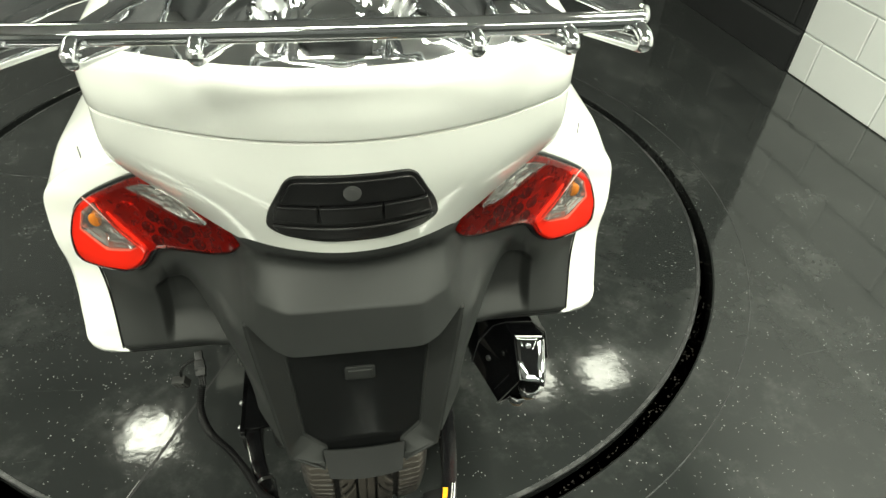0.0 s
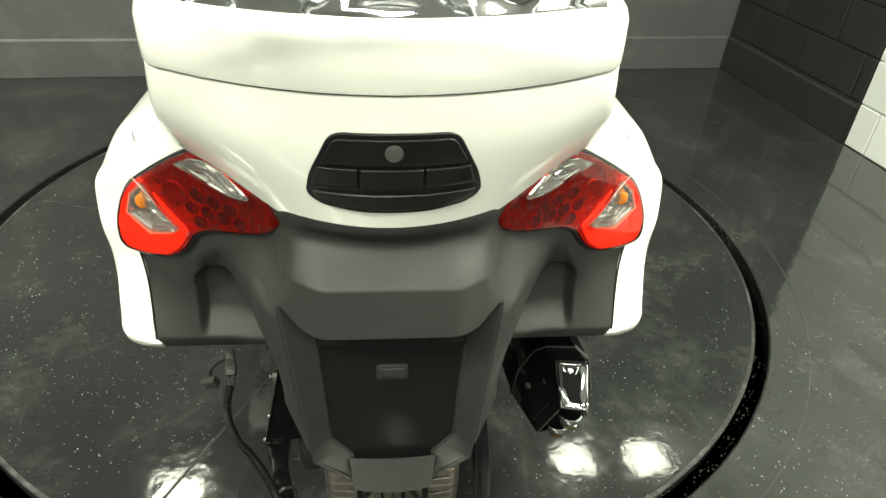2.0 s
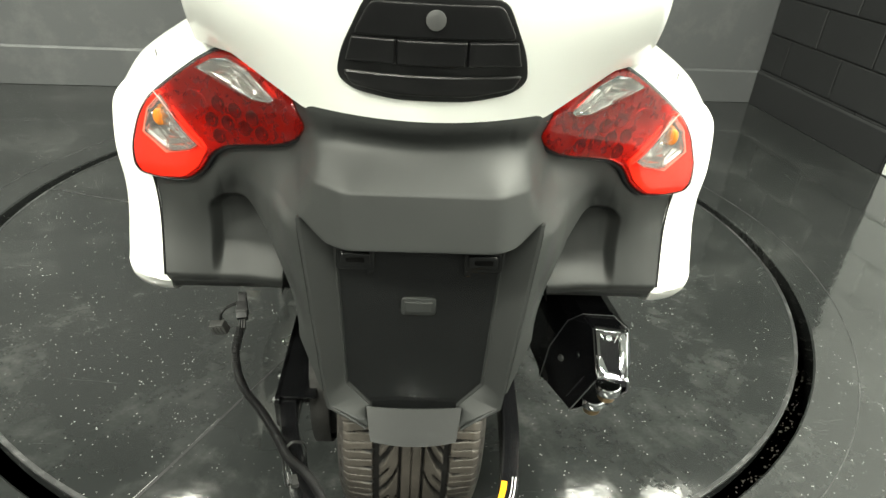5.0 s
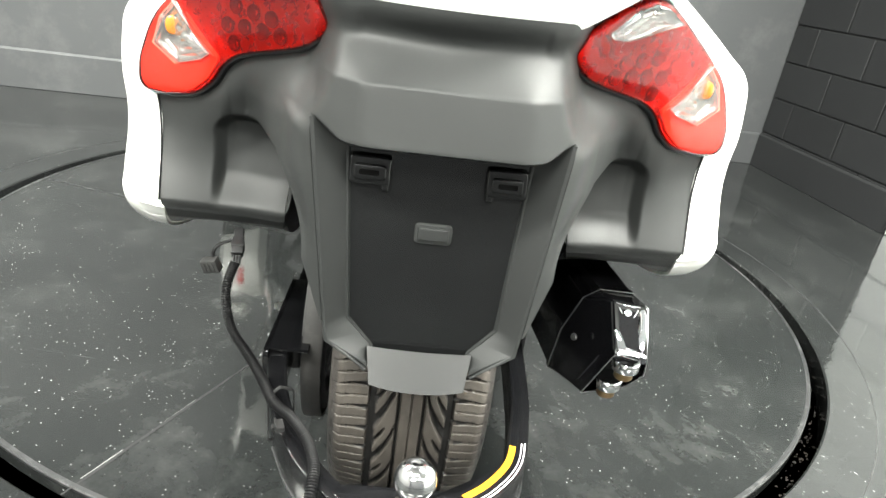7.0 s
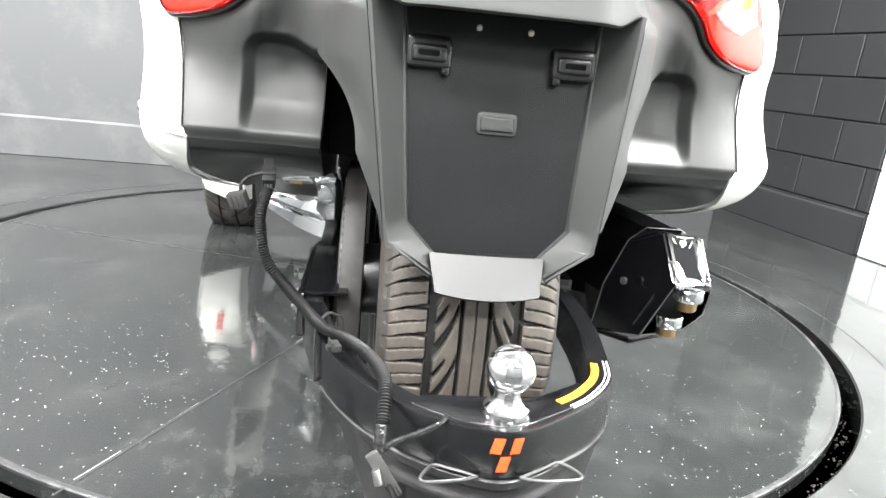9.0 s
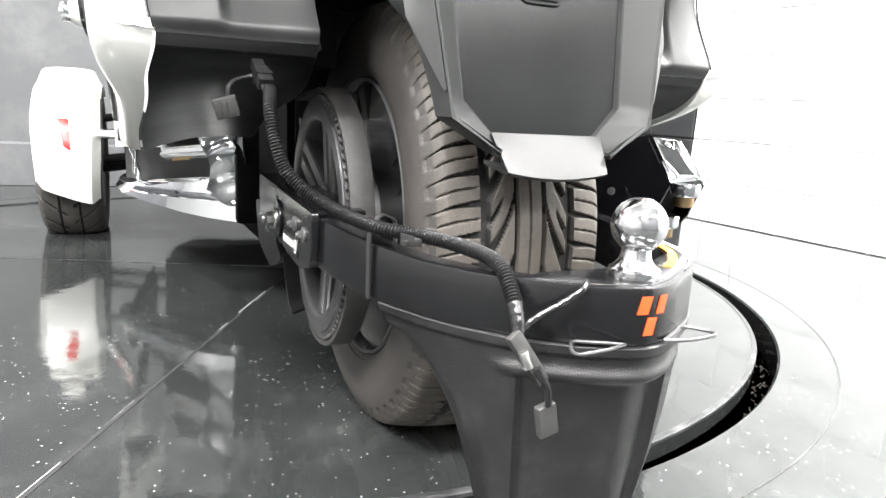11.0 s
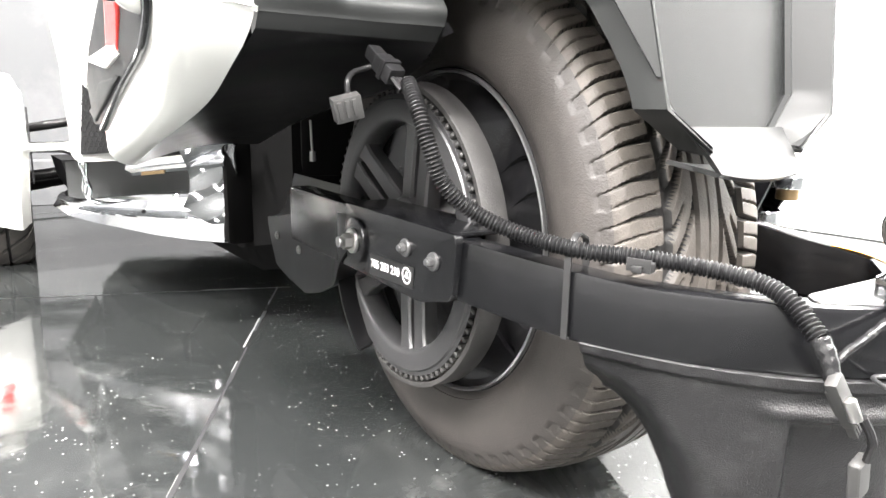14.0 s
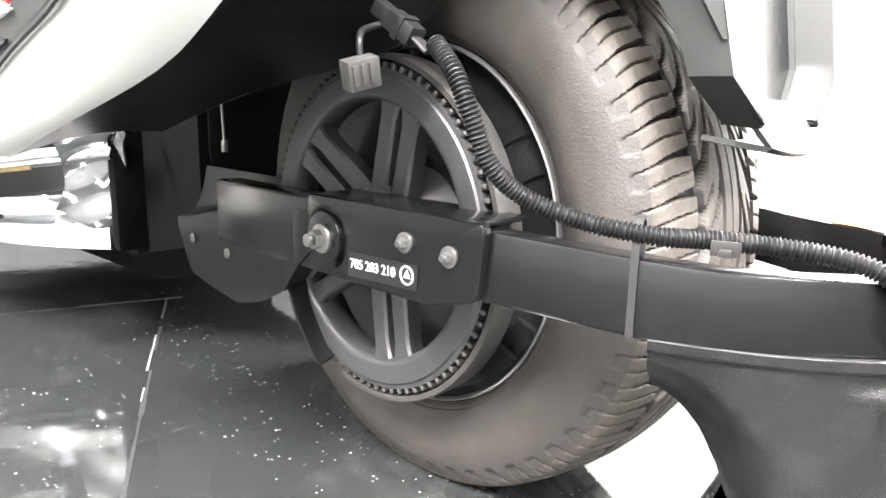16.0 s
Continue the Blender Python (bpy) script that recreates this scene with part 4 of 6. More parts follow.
        if inside((c.x - 0.010, c.z), rev_line) or inside((c.x - 0.010, c.z), turn_line):
            f.material_index = 1
    ob = part("lens", flip(lens), [RED_GLASS, CLEAR], side, "glossy red outer lens with clear windows")
    ob.visible_shadow = False
    part("lens_line", flip(tube([at(u, v, 0.0212) for u, v in ((0.352, 0.796), (0.341, 0.786), (0.330, 0.774), (0.316, 0.760), (0.303, 0.747), (0.291, 0.738), (0.280, 0.730))], 0.0008, 6)), PINK, side)
    return side


for s in (1, -1):
    flip = (lambda b: b) if s > 0 else mirror
    case = part("side_case", flip(case_shell()), WHITE, bike, "pearl white side case shell")
    part("rear_panel", flip(skin(case_panel(), 0.004)), GREY, case, "charcoal rear panel with a deep moulded pocket")
    part("panel_seam", flip(tube([(case_out(z) + 0.0012, pan_y(case_out(z), z) - 0.0004, z) for z in steps(0.532, 0.672, 24)], 0.0016, 6)), BLACK, case, "dark joint beside the rear panel")
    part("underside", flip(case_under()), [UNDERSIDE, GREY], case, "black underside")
    part("inner_wall", flip(case_inner()), BLACK, case)
    # added block: the shaded gap beside the wheel as near-black colour
    part("wheel_gap_shade", flip(box(0.152, 0.193, -0.055, 0.42, 0.500, 0.700, 0.004)), UNDER, case, "near-black block added for the shaded gap beside the wheel")
    tick = []
    for u in steps(0, 1, 6):
        x = 0.366 + 0.012 * u
        p, q = next((p, q) for p, q in zip(SECTION, SECTION[1:]) if p.x <= x <= q.x)
        z = p.z + (q.z - p.z) * (x - p.x) / (q.x - p.x)
        y0 = pan_y(min(x, 0.40), z) + 0.012
        v = 0.04 + 0.055 * u
        tick.append((s * x, y0 + (0.37 - y0) * v, z + 0.024 * sm(0.0, 0.22, v) + 0.0002))
    part("top_seam", tube(tick, 0.0010, 6), BLACK, case, "fine dark joint on the case top")
    lamp_parts(s)

# ---------------------------------------------------------------- rear wheel
HUB = Vector((0, 0, 0.303))


def tyre(radius, half, bead_r, pitches, per, tread_half, deep, fn, wide, shoulder):
    """A tyre: profile across, turned round x, with grooves cut by fn(pitch angle, x). shoulder: (drop at the middle, extra drop at the edge)."""
    tr = steps(-tread_half, tread_half, wide)
    crown = lambda x: radius - shoulder[0] * (abs(x) / tread_half) ** 2.0 - shoulder[1] * max(0.0, (abs(x) / tread_half - 0.82) / 0.18) ** 2.0
    edge = crown(tread_half)
    top = edge - bead_r
    left = [(-half * 0.86, bead_r), (-half * 0.885, bead_r + 0.003), (-half * 0.915, bead_r + 0.0065), (-half * 0.925, bead_r + 0.0095), (-half * 0.945, bead_r + 0.010), (-half * 0.975, bead_r + 0.018), (-half * 0.995, bead_r + 0.36 * top), (-half, bead_r + 0.52 * top), (-half * 0.998, bead_r + 0.70 * top), (-half * 0.990, bead_r + 0.86 * top)]
    prof = [(x, r, 0) for x, r in left] + [(x, crown(x), 1) for x in tr] + [(-x, r, 0) for x, r in left[::-1]]
    n = pitches * per
    verts, faces, cut = [], [], []
    m = len(prof)
    for k in range(n):
        a = 2 * math.pi * k / n
        c, s = math.cos(a), math.sin(a)
        ph = (k / per)
        for x, r, t in prof:
            g = fn(ph, x) if t else 0.0
            cut.append(g)
            rr = r - deep * g
            verts.append((x, rr * c, rr * s))
    for k in range(n):
        a, b = k * m, ((k + 1) % n) * m
        for j in range(m - 1):
            faces.append((a + j, b + j, b + j + 1, a + j + 1))
    me = bpy.data.meshes.new("tyre")
    me.from_pydata(verts, [], faces)
    bm = bmesh.new()
    bm.from_mesh(me)
    bpy.data.meshes.remove(me)
    for f in bm.faces:                      # groove faces take the darker rubber, the tread blocks the paler dusty one
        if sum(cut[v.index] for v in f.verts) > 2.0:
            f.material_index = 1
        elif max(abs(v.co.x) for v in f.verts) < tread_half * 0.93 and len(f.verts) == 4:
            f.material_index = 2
    return bm


def settle(bm, m):
    """Flattens what would sink into the ground under the weight."""
    inv = m.inverted()
    for v in bm.verts:
        q = m @ v.co
        if q.z < 0.0006:
            q.z = 0.0006
            v.co = inv @ q
    return bm


def groove(d, w, soft=0.0008):
    return sm(w / 2 + soft, w / 2 - soft, abs(d))


def frac(v):
    return v - math.floor(v)


def rear_tread(ph, x):
    a = abs(x)
    g = max(groove(a - 0.0510, 0.0095), groove(a - 0.0165, 0.0036))
    off = 0.0 if x > 0 else 0.4
    if a > 0.055:                                       # shoulder slots that bend into a thin hook outside, a fine sipe between
        t = (a - 0.055) / 0.053
        q = frac(ph + off - 0.22 * t - 0.9 * max(0.0, t - 0.45) ** 2)
        w = 0.045 + 0.05 * sm(0.45, 0.0, t) - 0.02 * sm(0.4, 0.7, t)
        g = max(g, 0.95 * sm(w + 0.03, w - 0.025, abs(q - 0.5)) * sm(0.76, 0.70, t))
        g = max(g, 0.5 * sm(0.040, 0.012, abs(q - 0.5)) * sm(0.95, 0.91, t) * sm(0.66, 0.72, t))
        g = max(g, 0.5 * sm(0.030, 0.010, abs(t - 0.92)) * sm(0.44, 0.50, q) * sm(0.97, 0.90, q))
        q = frac(q + 0.5)
        g = max(g, 0.45 * sm(0.045, 0.015, abs(q - 0.5)) * sm(0.86, 0.80, t) * sm(0.04, 0.10, t))
    elif 0.0183 < a < 0.0465:                           # long curved slots and short teardrops in turn
        t = (a - 0.0183) / 0.0282
        q = frac((ph + off) * 0.5 - 1.10 * t ** 0.62)
        w = 0.06 + 0.085 * t
        g = max(g, 0.95 * sm(w + 0.05, w - 0.03, abs(q - 0.5)) * sm(0.0, 0.10, t))
        q = frac(q + 0.5)
        w = 0.015 + 0.065 * max(0.0, (t - 0.45) / 0.55)
        g = max(g, 0.95 * sm(w + 0.05, w - 0.03, abs(q - 0.5)) * sm(0.46, 0.58, t))
    elif a < 0.013:
        g = max(g, 0.4 * groove(x, 0.0014))
    return g


wheel = part("rear_wheel", moved(join(
    lathe([(-0.090, 0.185), (-0.092, 0.192), (-0.099, 0.194), (-0.100, 0.188), (-0.092, 0.180), (-0.070, 0.168), (-0.03, 0.158), (0.06, 0.158), (0.085, 0.170), (0.096, 0.180), (0.097, 0.192), (0.090, 0.192), (0.088, 0.185)], (0, 0, 0), (1, 0, 0), 96),
), Matrix.Translation(HUB)), RIM_BLACK, bike, "gloss black cast alloy rear wheel")
TYRE_TURN = Euler((0.11, 0, 0)).to_matrix().to_4x4()
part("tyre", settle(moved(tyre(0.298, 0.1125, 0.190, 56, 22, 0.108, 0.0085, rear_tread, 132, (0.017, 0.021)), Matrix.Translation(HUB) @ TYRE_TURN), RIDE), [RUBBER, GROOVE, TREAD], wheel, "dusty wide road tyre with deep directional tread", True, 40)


def spoke(ang, d, x0, x1, r0, r1, w0, w1):
    """A tapered rib from hub to rim, rounded, in the wheel's plane."""
    bm = bmesh.new()
    rows = []
    for t in steps(0, 1, 8):
        r, w = r0 + (r1 - r0) * t, w0 + (w1 - w0) * t + 0.010 * sm(0.8, 1, t)
        xm = x0 + (x1 - x0) * t
        rim = [(-1, 0.7), (-0.8, 1), (0.8, 1), (1, 0.7), (1, -0.9), (-1, -0.9)]
        rows.append([bm.verts.new((xm - 0.010 * v, d + w * u, r)) for u, v in rim])
    for p, q in zip(rows, rows[1:]):
        for k in range(6):
            bm.faces.new((p[k], p[(k + 1) % 6], q[(k + 1) % 6], q[k]))
    bm.faces.new(rows[0])
    bm.faces.new(rows[-1][::-1])
    return moved(bm, Euler((ang, 0, 0)).to_matrix().to_4x4())


PX = -0.165                                             # outer face of the belt pulley
pulley = part("pulley", moved(join(
    lathe([(0.0, 0.134), (-0.001, 0.138), (-0.001, 0.155), (0.001, 0.1565), (0.0015, 0.161), (0.032, 0.161), (0.034, 0.155), (0.034, 0.134), (0.028, 0.130), (0.006, 0.130), (0.002, 0.132)], (PX, 0, 0), (1, 0, 0), 96, True),
    lathe([(0.0, 0.030), (0.004, 0.044), (0.016, 0.052), (0.05, 0.056), (0.085, 0.070)], (PX + 0.008, 0, 0), (1, 0, 0), 48)), Matrix.Translation(HUB)), ALLOY, wheel, "dark cast belt pulley with five twin spokes")
first = None
for k in range(84):
    if first is None:
        first = part("cog", box(PX + 0.0015, PX + 0.03, -0.0026, 0.0026, 0.160, 0.1668, 0.0014, 1), BELT, wheel)
        ob = first
    else:
        ob = new("cog", first.data)
        ob.parent = wheel
    ob.matrix_basis = Matrix.Translation(HUB) @ Euler((2 * math.pi * k / 84, 0, 0)).to_matrix().to_4x4()
for k in range(5):
    a = 2 * math.pi * k / 5 + 0.35
    for d in (-0.016, 0.016):
        part("pulley_spoke", moved(spoke(a, d, PX + 0.026, PX + 0.012, 0.035, 0.142, 0.0120, 0.0100), Matrix.Translation(HUB)), ALLOY, wheel)
    a += math.pi / 5
    for d in (-0.02, 0.02):
        part("spoke", moved(spoke(a, d, -0.072, -0.086, 0.045, 0.182, 0.011, 0.012), Matrix.Translation(HUB)), RIM_BLACK, wheel)
part("hub", moved(rod((-0.10, 0, 0), (0.08, 0, 0), 0.055, None, 40, 0.004), Matrix.Translation(HUB)), ALLOY, wheel)
part("rim_lip", moved(lathe([(-0.0995, 0.1865), (-0.1030, 0.1870), (-0.1045, 0.1885), (-0.1035, 0.1905), (-0.0995, 0.1910)], (0, 0, 0), (1, 0, 0), 96, True), Matrix.Translation(HUB)), LOCK, wheel, "worn bright rim lip")


def belt_loop():
    c0, c1, r0, r1 = Vector((0, 0.0, 0.303)), Vector((0, 0.66, 0.36)), 0.1690, 0.05
    d = c1 - c0
    L = d.length
    base = math.atan2(d.z, d.y)
    al = math.acos((r0 - r1) / L)
    up = Vector((0, math.cos(base + al), math.sin(base + al)))
    pts = [(c1 + up * r1).lerp(c0 + up * r0, k) for k in (0.80, 0.90)]
    for k in range(65):
        a = base + al + (2 * math.pi - 2 * al) * k / 64
        pts.append(c0 + Vector((0, math.cos(a), math.sin(a))) * r0)
    bm = bmesh.new()
    prof = [(PX + 0.003, 0.0), (PX + 0.003, 0.005), (PX + 0.0045, 0.006), (PX + 0.0305, 0.006), (PX + 0.032, 0.005), (PX + 0.032, 0.0)]
    rings = []
    m = len(pts)
    for k in range(m):
        t = (pts[min(k + 1, m - 1)] - pts[max(k - 1, 0)]).normalized()
        nrm = Vector((0, t.z, -t.y))
        if nrm.dot(pts[k] - c0) < 0:
            nrm = -nrm
        rings.append([bm.verts.new(Vector((x, 0, 0)) + pts[k] + nrm * h) for x, h in prof])
    for k in range(m - 1):
        p, q = rings[k], rings[k + 1]
        for j in range(6):
            bm.faces.new((p[j], p[(j + 1) % 6], q[(j + 1) % 6], q[j]))
    return bm


part("drive_belt", belt_loop(), BELT, bike, "grey toothed rubber drive belt")


# ---- swing arm end, bracket and cover on the left
def plate_yz(outline, x, t, r=0.006, bev=0.0015):
    """A plate with an outline in (y, z), from x outwards (to minus x) by t."""
    line = ccw(rounded(outline, r))
    return slab(line, lambda u, v, h: Vector((x - h, u, v)), t, bev, 1)


arm = part("swing_arm", join(box(-0.205, -0.170, -0.12, 0.24, 0.262, 0.338, 0.006), box(0.150, 0.19, -0.05, 0.75, 0.28, 0.34, 0.006)), SATIN, bike, "black steel swing arm")
axle = part("axle_bolt", join(
    rod((-0.205, 0, 0.303), (-0.213, 0, 0.303), 0.034, None, 40, 0.002),
    rod((-0.213, 0, 0.303), (-0.217, 0, 0.303), 0.0255, None, 36, 0.001)), SATIN, arm, "black axle washers")
part("nut", join(rod((-0.217, 0, 0.303), (-0.221, 0, 0.303), 0.0140, None, 30, 0.0008), rod((-0.221, 0, 0.303), (-0.230, 0, 0.303), 0.0095, 0.0090, 6, 0.001), rod((-0.232, 0, 0.303), (-0.236, 0, 0.303), 0.0060, None, 16, 0.0008)), STEEL, arm, "zinc axle nut")


def along(table, y):
    """Reads a small table of (y, value) rows, y falling."""
    for (a, va), (b, vb) in zip(table, table[1:]):
        if y >= b:
            return va + (vb - va) * (a - y) / (a - b)
    return table[-1][1]


COVER_LOW = ((0.386, 0.262), (0.372, 0.232), (0.350, 0.200), (0.300, 0.191), (0.225, 0.183), (0.170, 0.197), (0.120, 0.219), (0.070, 0.256), (0.035, 0.286))
COVER_TOP = ((0.386, 0.272), (0.350, 0.277), (0.300, 0.287), (0.225, 0.303), (0.170, 0.311), (0.120, 0.317), (0.070, 0.324), (0.035, 0.326))


def cover_x(y):
    return -0.190 - 0.018 * sm(0.13, 0.05, y)


def cover():
    """A faceted black cover over the belt ahead of the axle: a flat face with a hollow, scooped top."""
    def fn(y, v):
        lo, hi, x = along(COVER_LOW, y), along(COVER_TOP, y), cover_x(y)
        crown = 0.340 - 0.012 * sm(0.20, 0.05, y)
        if v <= 0:                          # turned-in lower edge
            return Vector((x + 0.030 * -v, y, lo + 0.008 * -v))
        if v <= 1:
            return Vector((x, y, lo + (hi - lo) * v))
        t = v - 1                           # the scoop: inwards first, then up
        return Vector((x + 0.046 * t ** 0.55, y, hi + (crown - hi) * t ** 1.9))
    ys = steps(0.386, 0.035, 40)
    bm = sheet(fn, ys, [-1, -0.5, -0.1, 0.0, 0.04, 0.3, 0.6, 0.96, 1.0, 1.04, 1.1] + steps(1.2, 2.0, 10))
    return thick(bm, 0.003)


cov = part("belt_cover", cover(), BLACK, bike, "faceted black plastic belt cover", True, 25)
for y, z in ((0.338, 0.249), (0.244, 0.2435)):
    x = cover_x(y)
    part("rivet", join(rod((x, y, z), (x - 0.003, y, z), 0.0062, None, 18, 0.0008), rod((x - 0.003, y, z), (x - 0.0045, y, z), 0.003, None, 6)), STEEL, cov)
part("lower_guard", join(tube(smooth_path([(-0.176, 0.115, 0.235), (-0.176, 0.095, 0.195), (-0.174, 0.066, 0.158), (-0.172, 0.058, 0.152)], 6), 0.0, ring=[(-0.012, -0.002), (0.012, -0.002), (0.012, 0.002), (-0.012, 0.002)])), BLACK, bike, "slim black lower belt guard")
part("spring_pin", join(rod((-0.096, 0.425, 0.362), (-0.103, 0.415, 0.425), 0.0020, None, 8), rod((-0.096, 0.425, 0.356), (-0.097, 0.423, 0.372), 0.005, None, 14)), STEEL, bike, "thin zinc cable pin")

# added near-black blocks: deep shade between the wheels and side cases in their colour
for name, dims in (("engine_shade_block", (-0.11, 0.11, 0.45, 1.15, 0.32, 0.56, 0.03)), ("seat_shade_block", (-0.19, 0.19, 0.10, 1.0, 0.60, 0.80, 0.03)), ("belly_shade_block", (-0.14, 0.14, 0.60, 1.30, 0.20, 0.30, 0.02)), ("rear_shade_block", (-0.19, 0.19, -0.18, 0.30, 0.70, 0.80, 0.02))):
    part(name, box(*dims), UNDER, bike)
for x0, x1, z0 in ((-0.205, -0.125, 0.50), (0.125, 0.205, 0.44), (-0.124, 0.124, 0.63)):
    part("wheel_well_shade", box(x0, x1, 0.10, 0.13, z0, 0.82, 0.004), UNDER, bike)
part("frame_shade_block", box(-0.205, -0.09, 0.58, 0.61, 0.188, 0.60, 0.012), UNDER, bike)

# ---- exhaust on the right
def loft(rings, caps=True):
    bm = bmesh.new()
    vs = [[bm.verts.new(p) for p in r] for r in rings]
    m = len(vs[0])
    for p, q in zip(vs, vs[1:]):
        for k in range(m):
            bm.faces.new((p[k], p[(k + 1) % m], q[(k + 1) % m], q[k]))
    if caps:
        bm.faces.new(vs[0][::-1])
        bm.faces.new(vs[-1])
    return bm


def belly(rows):
    """A closed hull under the machine: rows of (y, left, right, bottom, top)."""
    return loft([[Vector((x, y, z)) for x, z in ((a, z0 + 0.05), (a + 0.04, z0), (b - 0.04, z0), (b, z0 + 0.05), (b, z1), (a, z1))] for y, a, b, z0, z1 in rows])


# unseen body hulls, near-black to darken the reflection in the floor
part("lower_shade_hull", belly([(0.46, -0.12, 0.16, 0.16, 0.50), (0.62, -0.17, 0.30, 0.125, 0.50), (1.03, -0.19, 0.36, 0.12, 0.50)]), UNDER, bike, "near-black hull added for the unseen lower body's dark reflection")
part("front_shade_hull", belly([(1.04, -0.20, 0.36, 0.13, 0.62), (1.25, -0.30, 0.46, 0.12, 0.66), (1.62, -0.33, 0.48, 0.12, 0.64), (1.95, -0.26, 0.30, 0.16, 0.52)]), UNDER, bike, "near-black hull added for the unseen front underbody's dark reflection")


rim3 = [Vector(q) for q in ((0.246, -0.008, 0.238), (0.250, -0.026, 0.325), (0.265, -0.060, 0.408), (0.284, -0.075, 0.432), (0.335, -0.080, 0.433), (0.360, -0.095, 0.416), (0.374, -0.100, 0.345), (0.352, -0.085, 0.268), (0.300, -0.045, 0.232))]
end3 = [Vector(q) for q in ((0.264, -0.157, 0.292), (0.296, -0.170, 0.372), (0.340, -0.183, 0.379), (0.361, -0.141, 0.322), (0.336, -0.133, 0.294))]
brow = [Vector(q) for q in ((0.291, -0.118, 0.437), (0.348, -0.120, 0.431))]     # the edge across the top of the cap
mid = sum(rim3, Vector()) / len(rim3)
muff = part("muffler", loft([[mid + (p - mid) * f + d for p in rim3] for f, d in ((0.70, Vector((-0.06, 0.62, 0.0))), (0.92, Vector((-0.045, 0.50, 0.0))), (0.97, Vector((-0.01, 0.12, 0.0))), (0.97, Vector((0, 0.012, 0))), (1.0, Vector((0, 0.010, 0))), (1.0, Vector((0, 0.001, 0))), (0.985, Vector((0, -0.001, 0))))]), GLOSS, bike, "gloss black faceted muffler", True, 22)
part("rim_bead", tube([mid + (p - mid) * 0.995 + Vector((0, -0.0005, 0)) for p in rim3 + rim3[:1]], 0.0008, 8), LOCK, muff, "fine bright edge of the end cap")


def facets(lists):
    """Flat faces between given corners, joined where they meet."""
    bm = bmesh.new()
    for pts in lists:
        bm.faces.new([bm.verts.new(p) for p in pts])
    bmesh.ops.remove_doubles(bm, verts=bm.verts, dist=1e-5)
    bmesh.ops.recalc_face_normals(bm, faces=bm.faces)
    return bm


r_ = [mid + (p - mid) * 0.975 + Vector((0, -0.001, 0)) for p in rim3]
A_, B_, P1, P2 = end3[1], end3[2], brow[0], brow[1]
cap = facets([[r_[0], r_[1], A_, end3[0]], [r_[1], r_[2], A_], [r_[2], P1, A_], [r_[2], r_[3], P1], [r_[3], r_[4], P2, P1], [P1, P2, B_, A_], [r_[4], r_[5], P2], [r_[5], B_, P2], [r_[5], r_[6], end3[3], B_], [r_[6], r_[7], end3[4], end3[3]], [r_[7], r_[8], end3[4]], [r_[8], r_[0], end3[0], end3[4]]])
bmesh.ops.bevel(cap, geom=[e for e in cap.edges if len(e.link_faces) == 2], offset=0.003, segments=2, affect="EDGES")
part("end_cap", cap, GLOSS, muff, "gloss black faceted end cap", True, 25)


def bulged(a, b, c, d, up, n=8):
    """A four-cornered chrome facing, gently domed."""
    nrm = (b - a).cross(d - a).normalized()
    if nrm.y > 0:
        nrm = -nrm
    return sheet(lambda u, v: a.lerp(b, u).lerp(d.lerp(c, u), v) + nrm * ((0.0014 if up > 0 else 0.0034) + up * (1 - (2 * u - 1) ** 2) * (0.4 + 0.6 * (1 - (2 * v - 1) ** 2))), steps(0, 1, n), steps(0, 1, n))


def on_top(u, v):
    """A point of the cap's sloping face, u across and v down towards the pipes."""
    return P1.lerp(P2, u).lerp(A_.lerp(B_, u), v)


part("recess", bulged(on_top(0.04, 0.06), on_top(0.96, 0.06), on_top(0.96, 0.95), on_top(0.04, 0.95), -0.0045, 14), BLACK, muff, "black hollow between the chrome arms", True, 60)
part("chrome_insert", join(
    bulged(on_top(0.01, 0.55), on_top(0.22, 0.58), on_top(0.45, 0.97), on_top(0.01, 1.0), 0.0018),
    bulged(on_top(0.76, 0.10), on_top(1.0, 0.04), on_top(1.0, 0.86), on_top(0.60, 0.84), 0.003, 12),
    bulged(on_top(0.02, 0.86), on_top(1.0, 0.82), on_top(1.0, 1.0), on_top(0.02, 1.0), 0.002, 12)), CHROME, muff, "bright chrome insert", True, 60)
part("screw_plate", join(
    bulged(on_top(0.10, 0.04), on_top(0.78, 0.04), on_top(0.74, 0.08), on_top(0.14, 0.08), 0.0006),
    bulged(on_top(0.10, 0.05), on_top(0.16, 0.05), on_top(0.40, 0.40), on_top(0.36, 0.40), 0.0006),
    bulged(on_top(0.72, 0.05), on_top(0.78, 0.05), on_top(0.50, 0.40), on_top(0.46, 0.40), 0.0006)), CHROME, muff, "chrome triangle round the upper screw", True, 60)
part("inner_rim", tube([end3[k % 5] + Vector((0, -0.0005, 0)) for k in range(6)], 0.0010, 8), LOCK, muff)
part("cavity", facets([[p + Vector((0, 0.03, 0.004)) for p in end3]]), MORTAR_DARK, muff, "", False)
for p, d, mat in ((on_top(0.42, 0.20), Vector((0.0, -0.75, 0.65)), CHROME), (Vector((0.2555, -0.093, 0.352)), Vector((-0.85, -0.5, 0.15)), LOCK)):
    d.normalize()
    part("cap_screw", join(rod(p, p + d * 0.004, 0.0060, 0.0055, 22, 0.001), rod(p + d * 0.004, p + d * 0.005, 0.0028, None, 6)), mat, muff)
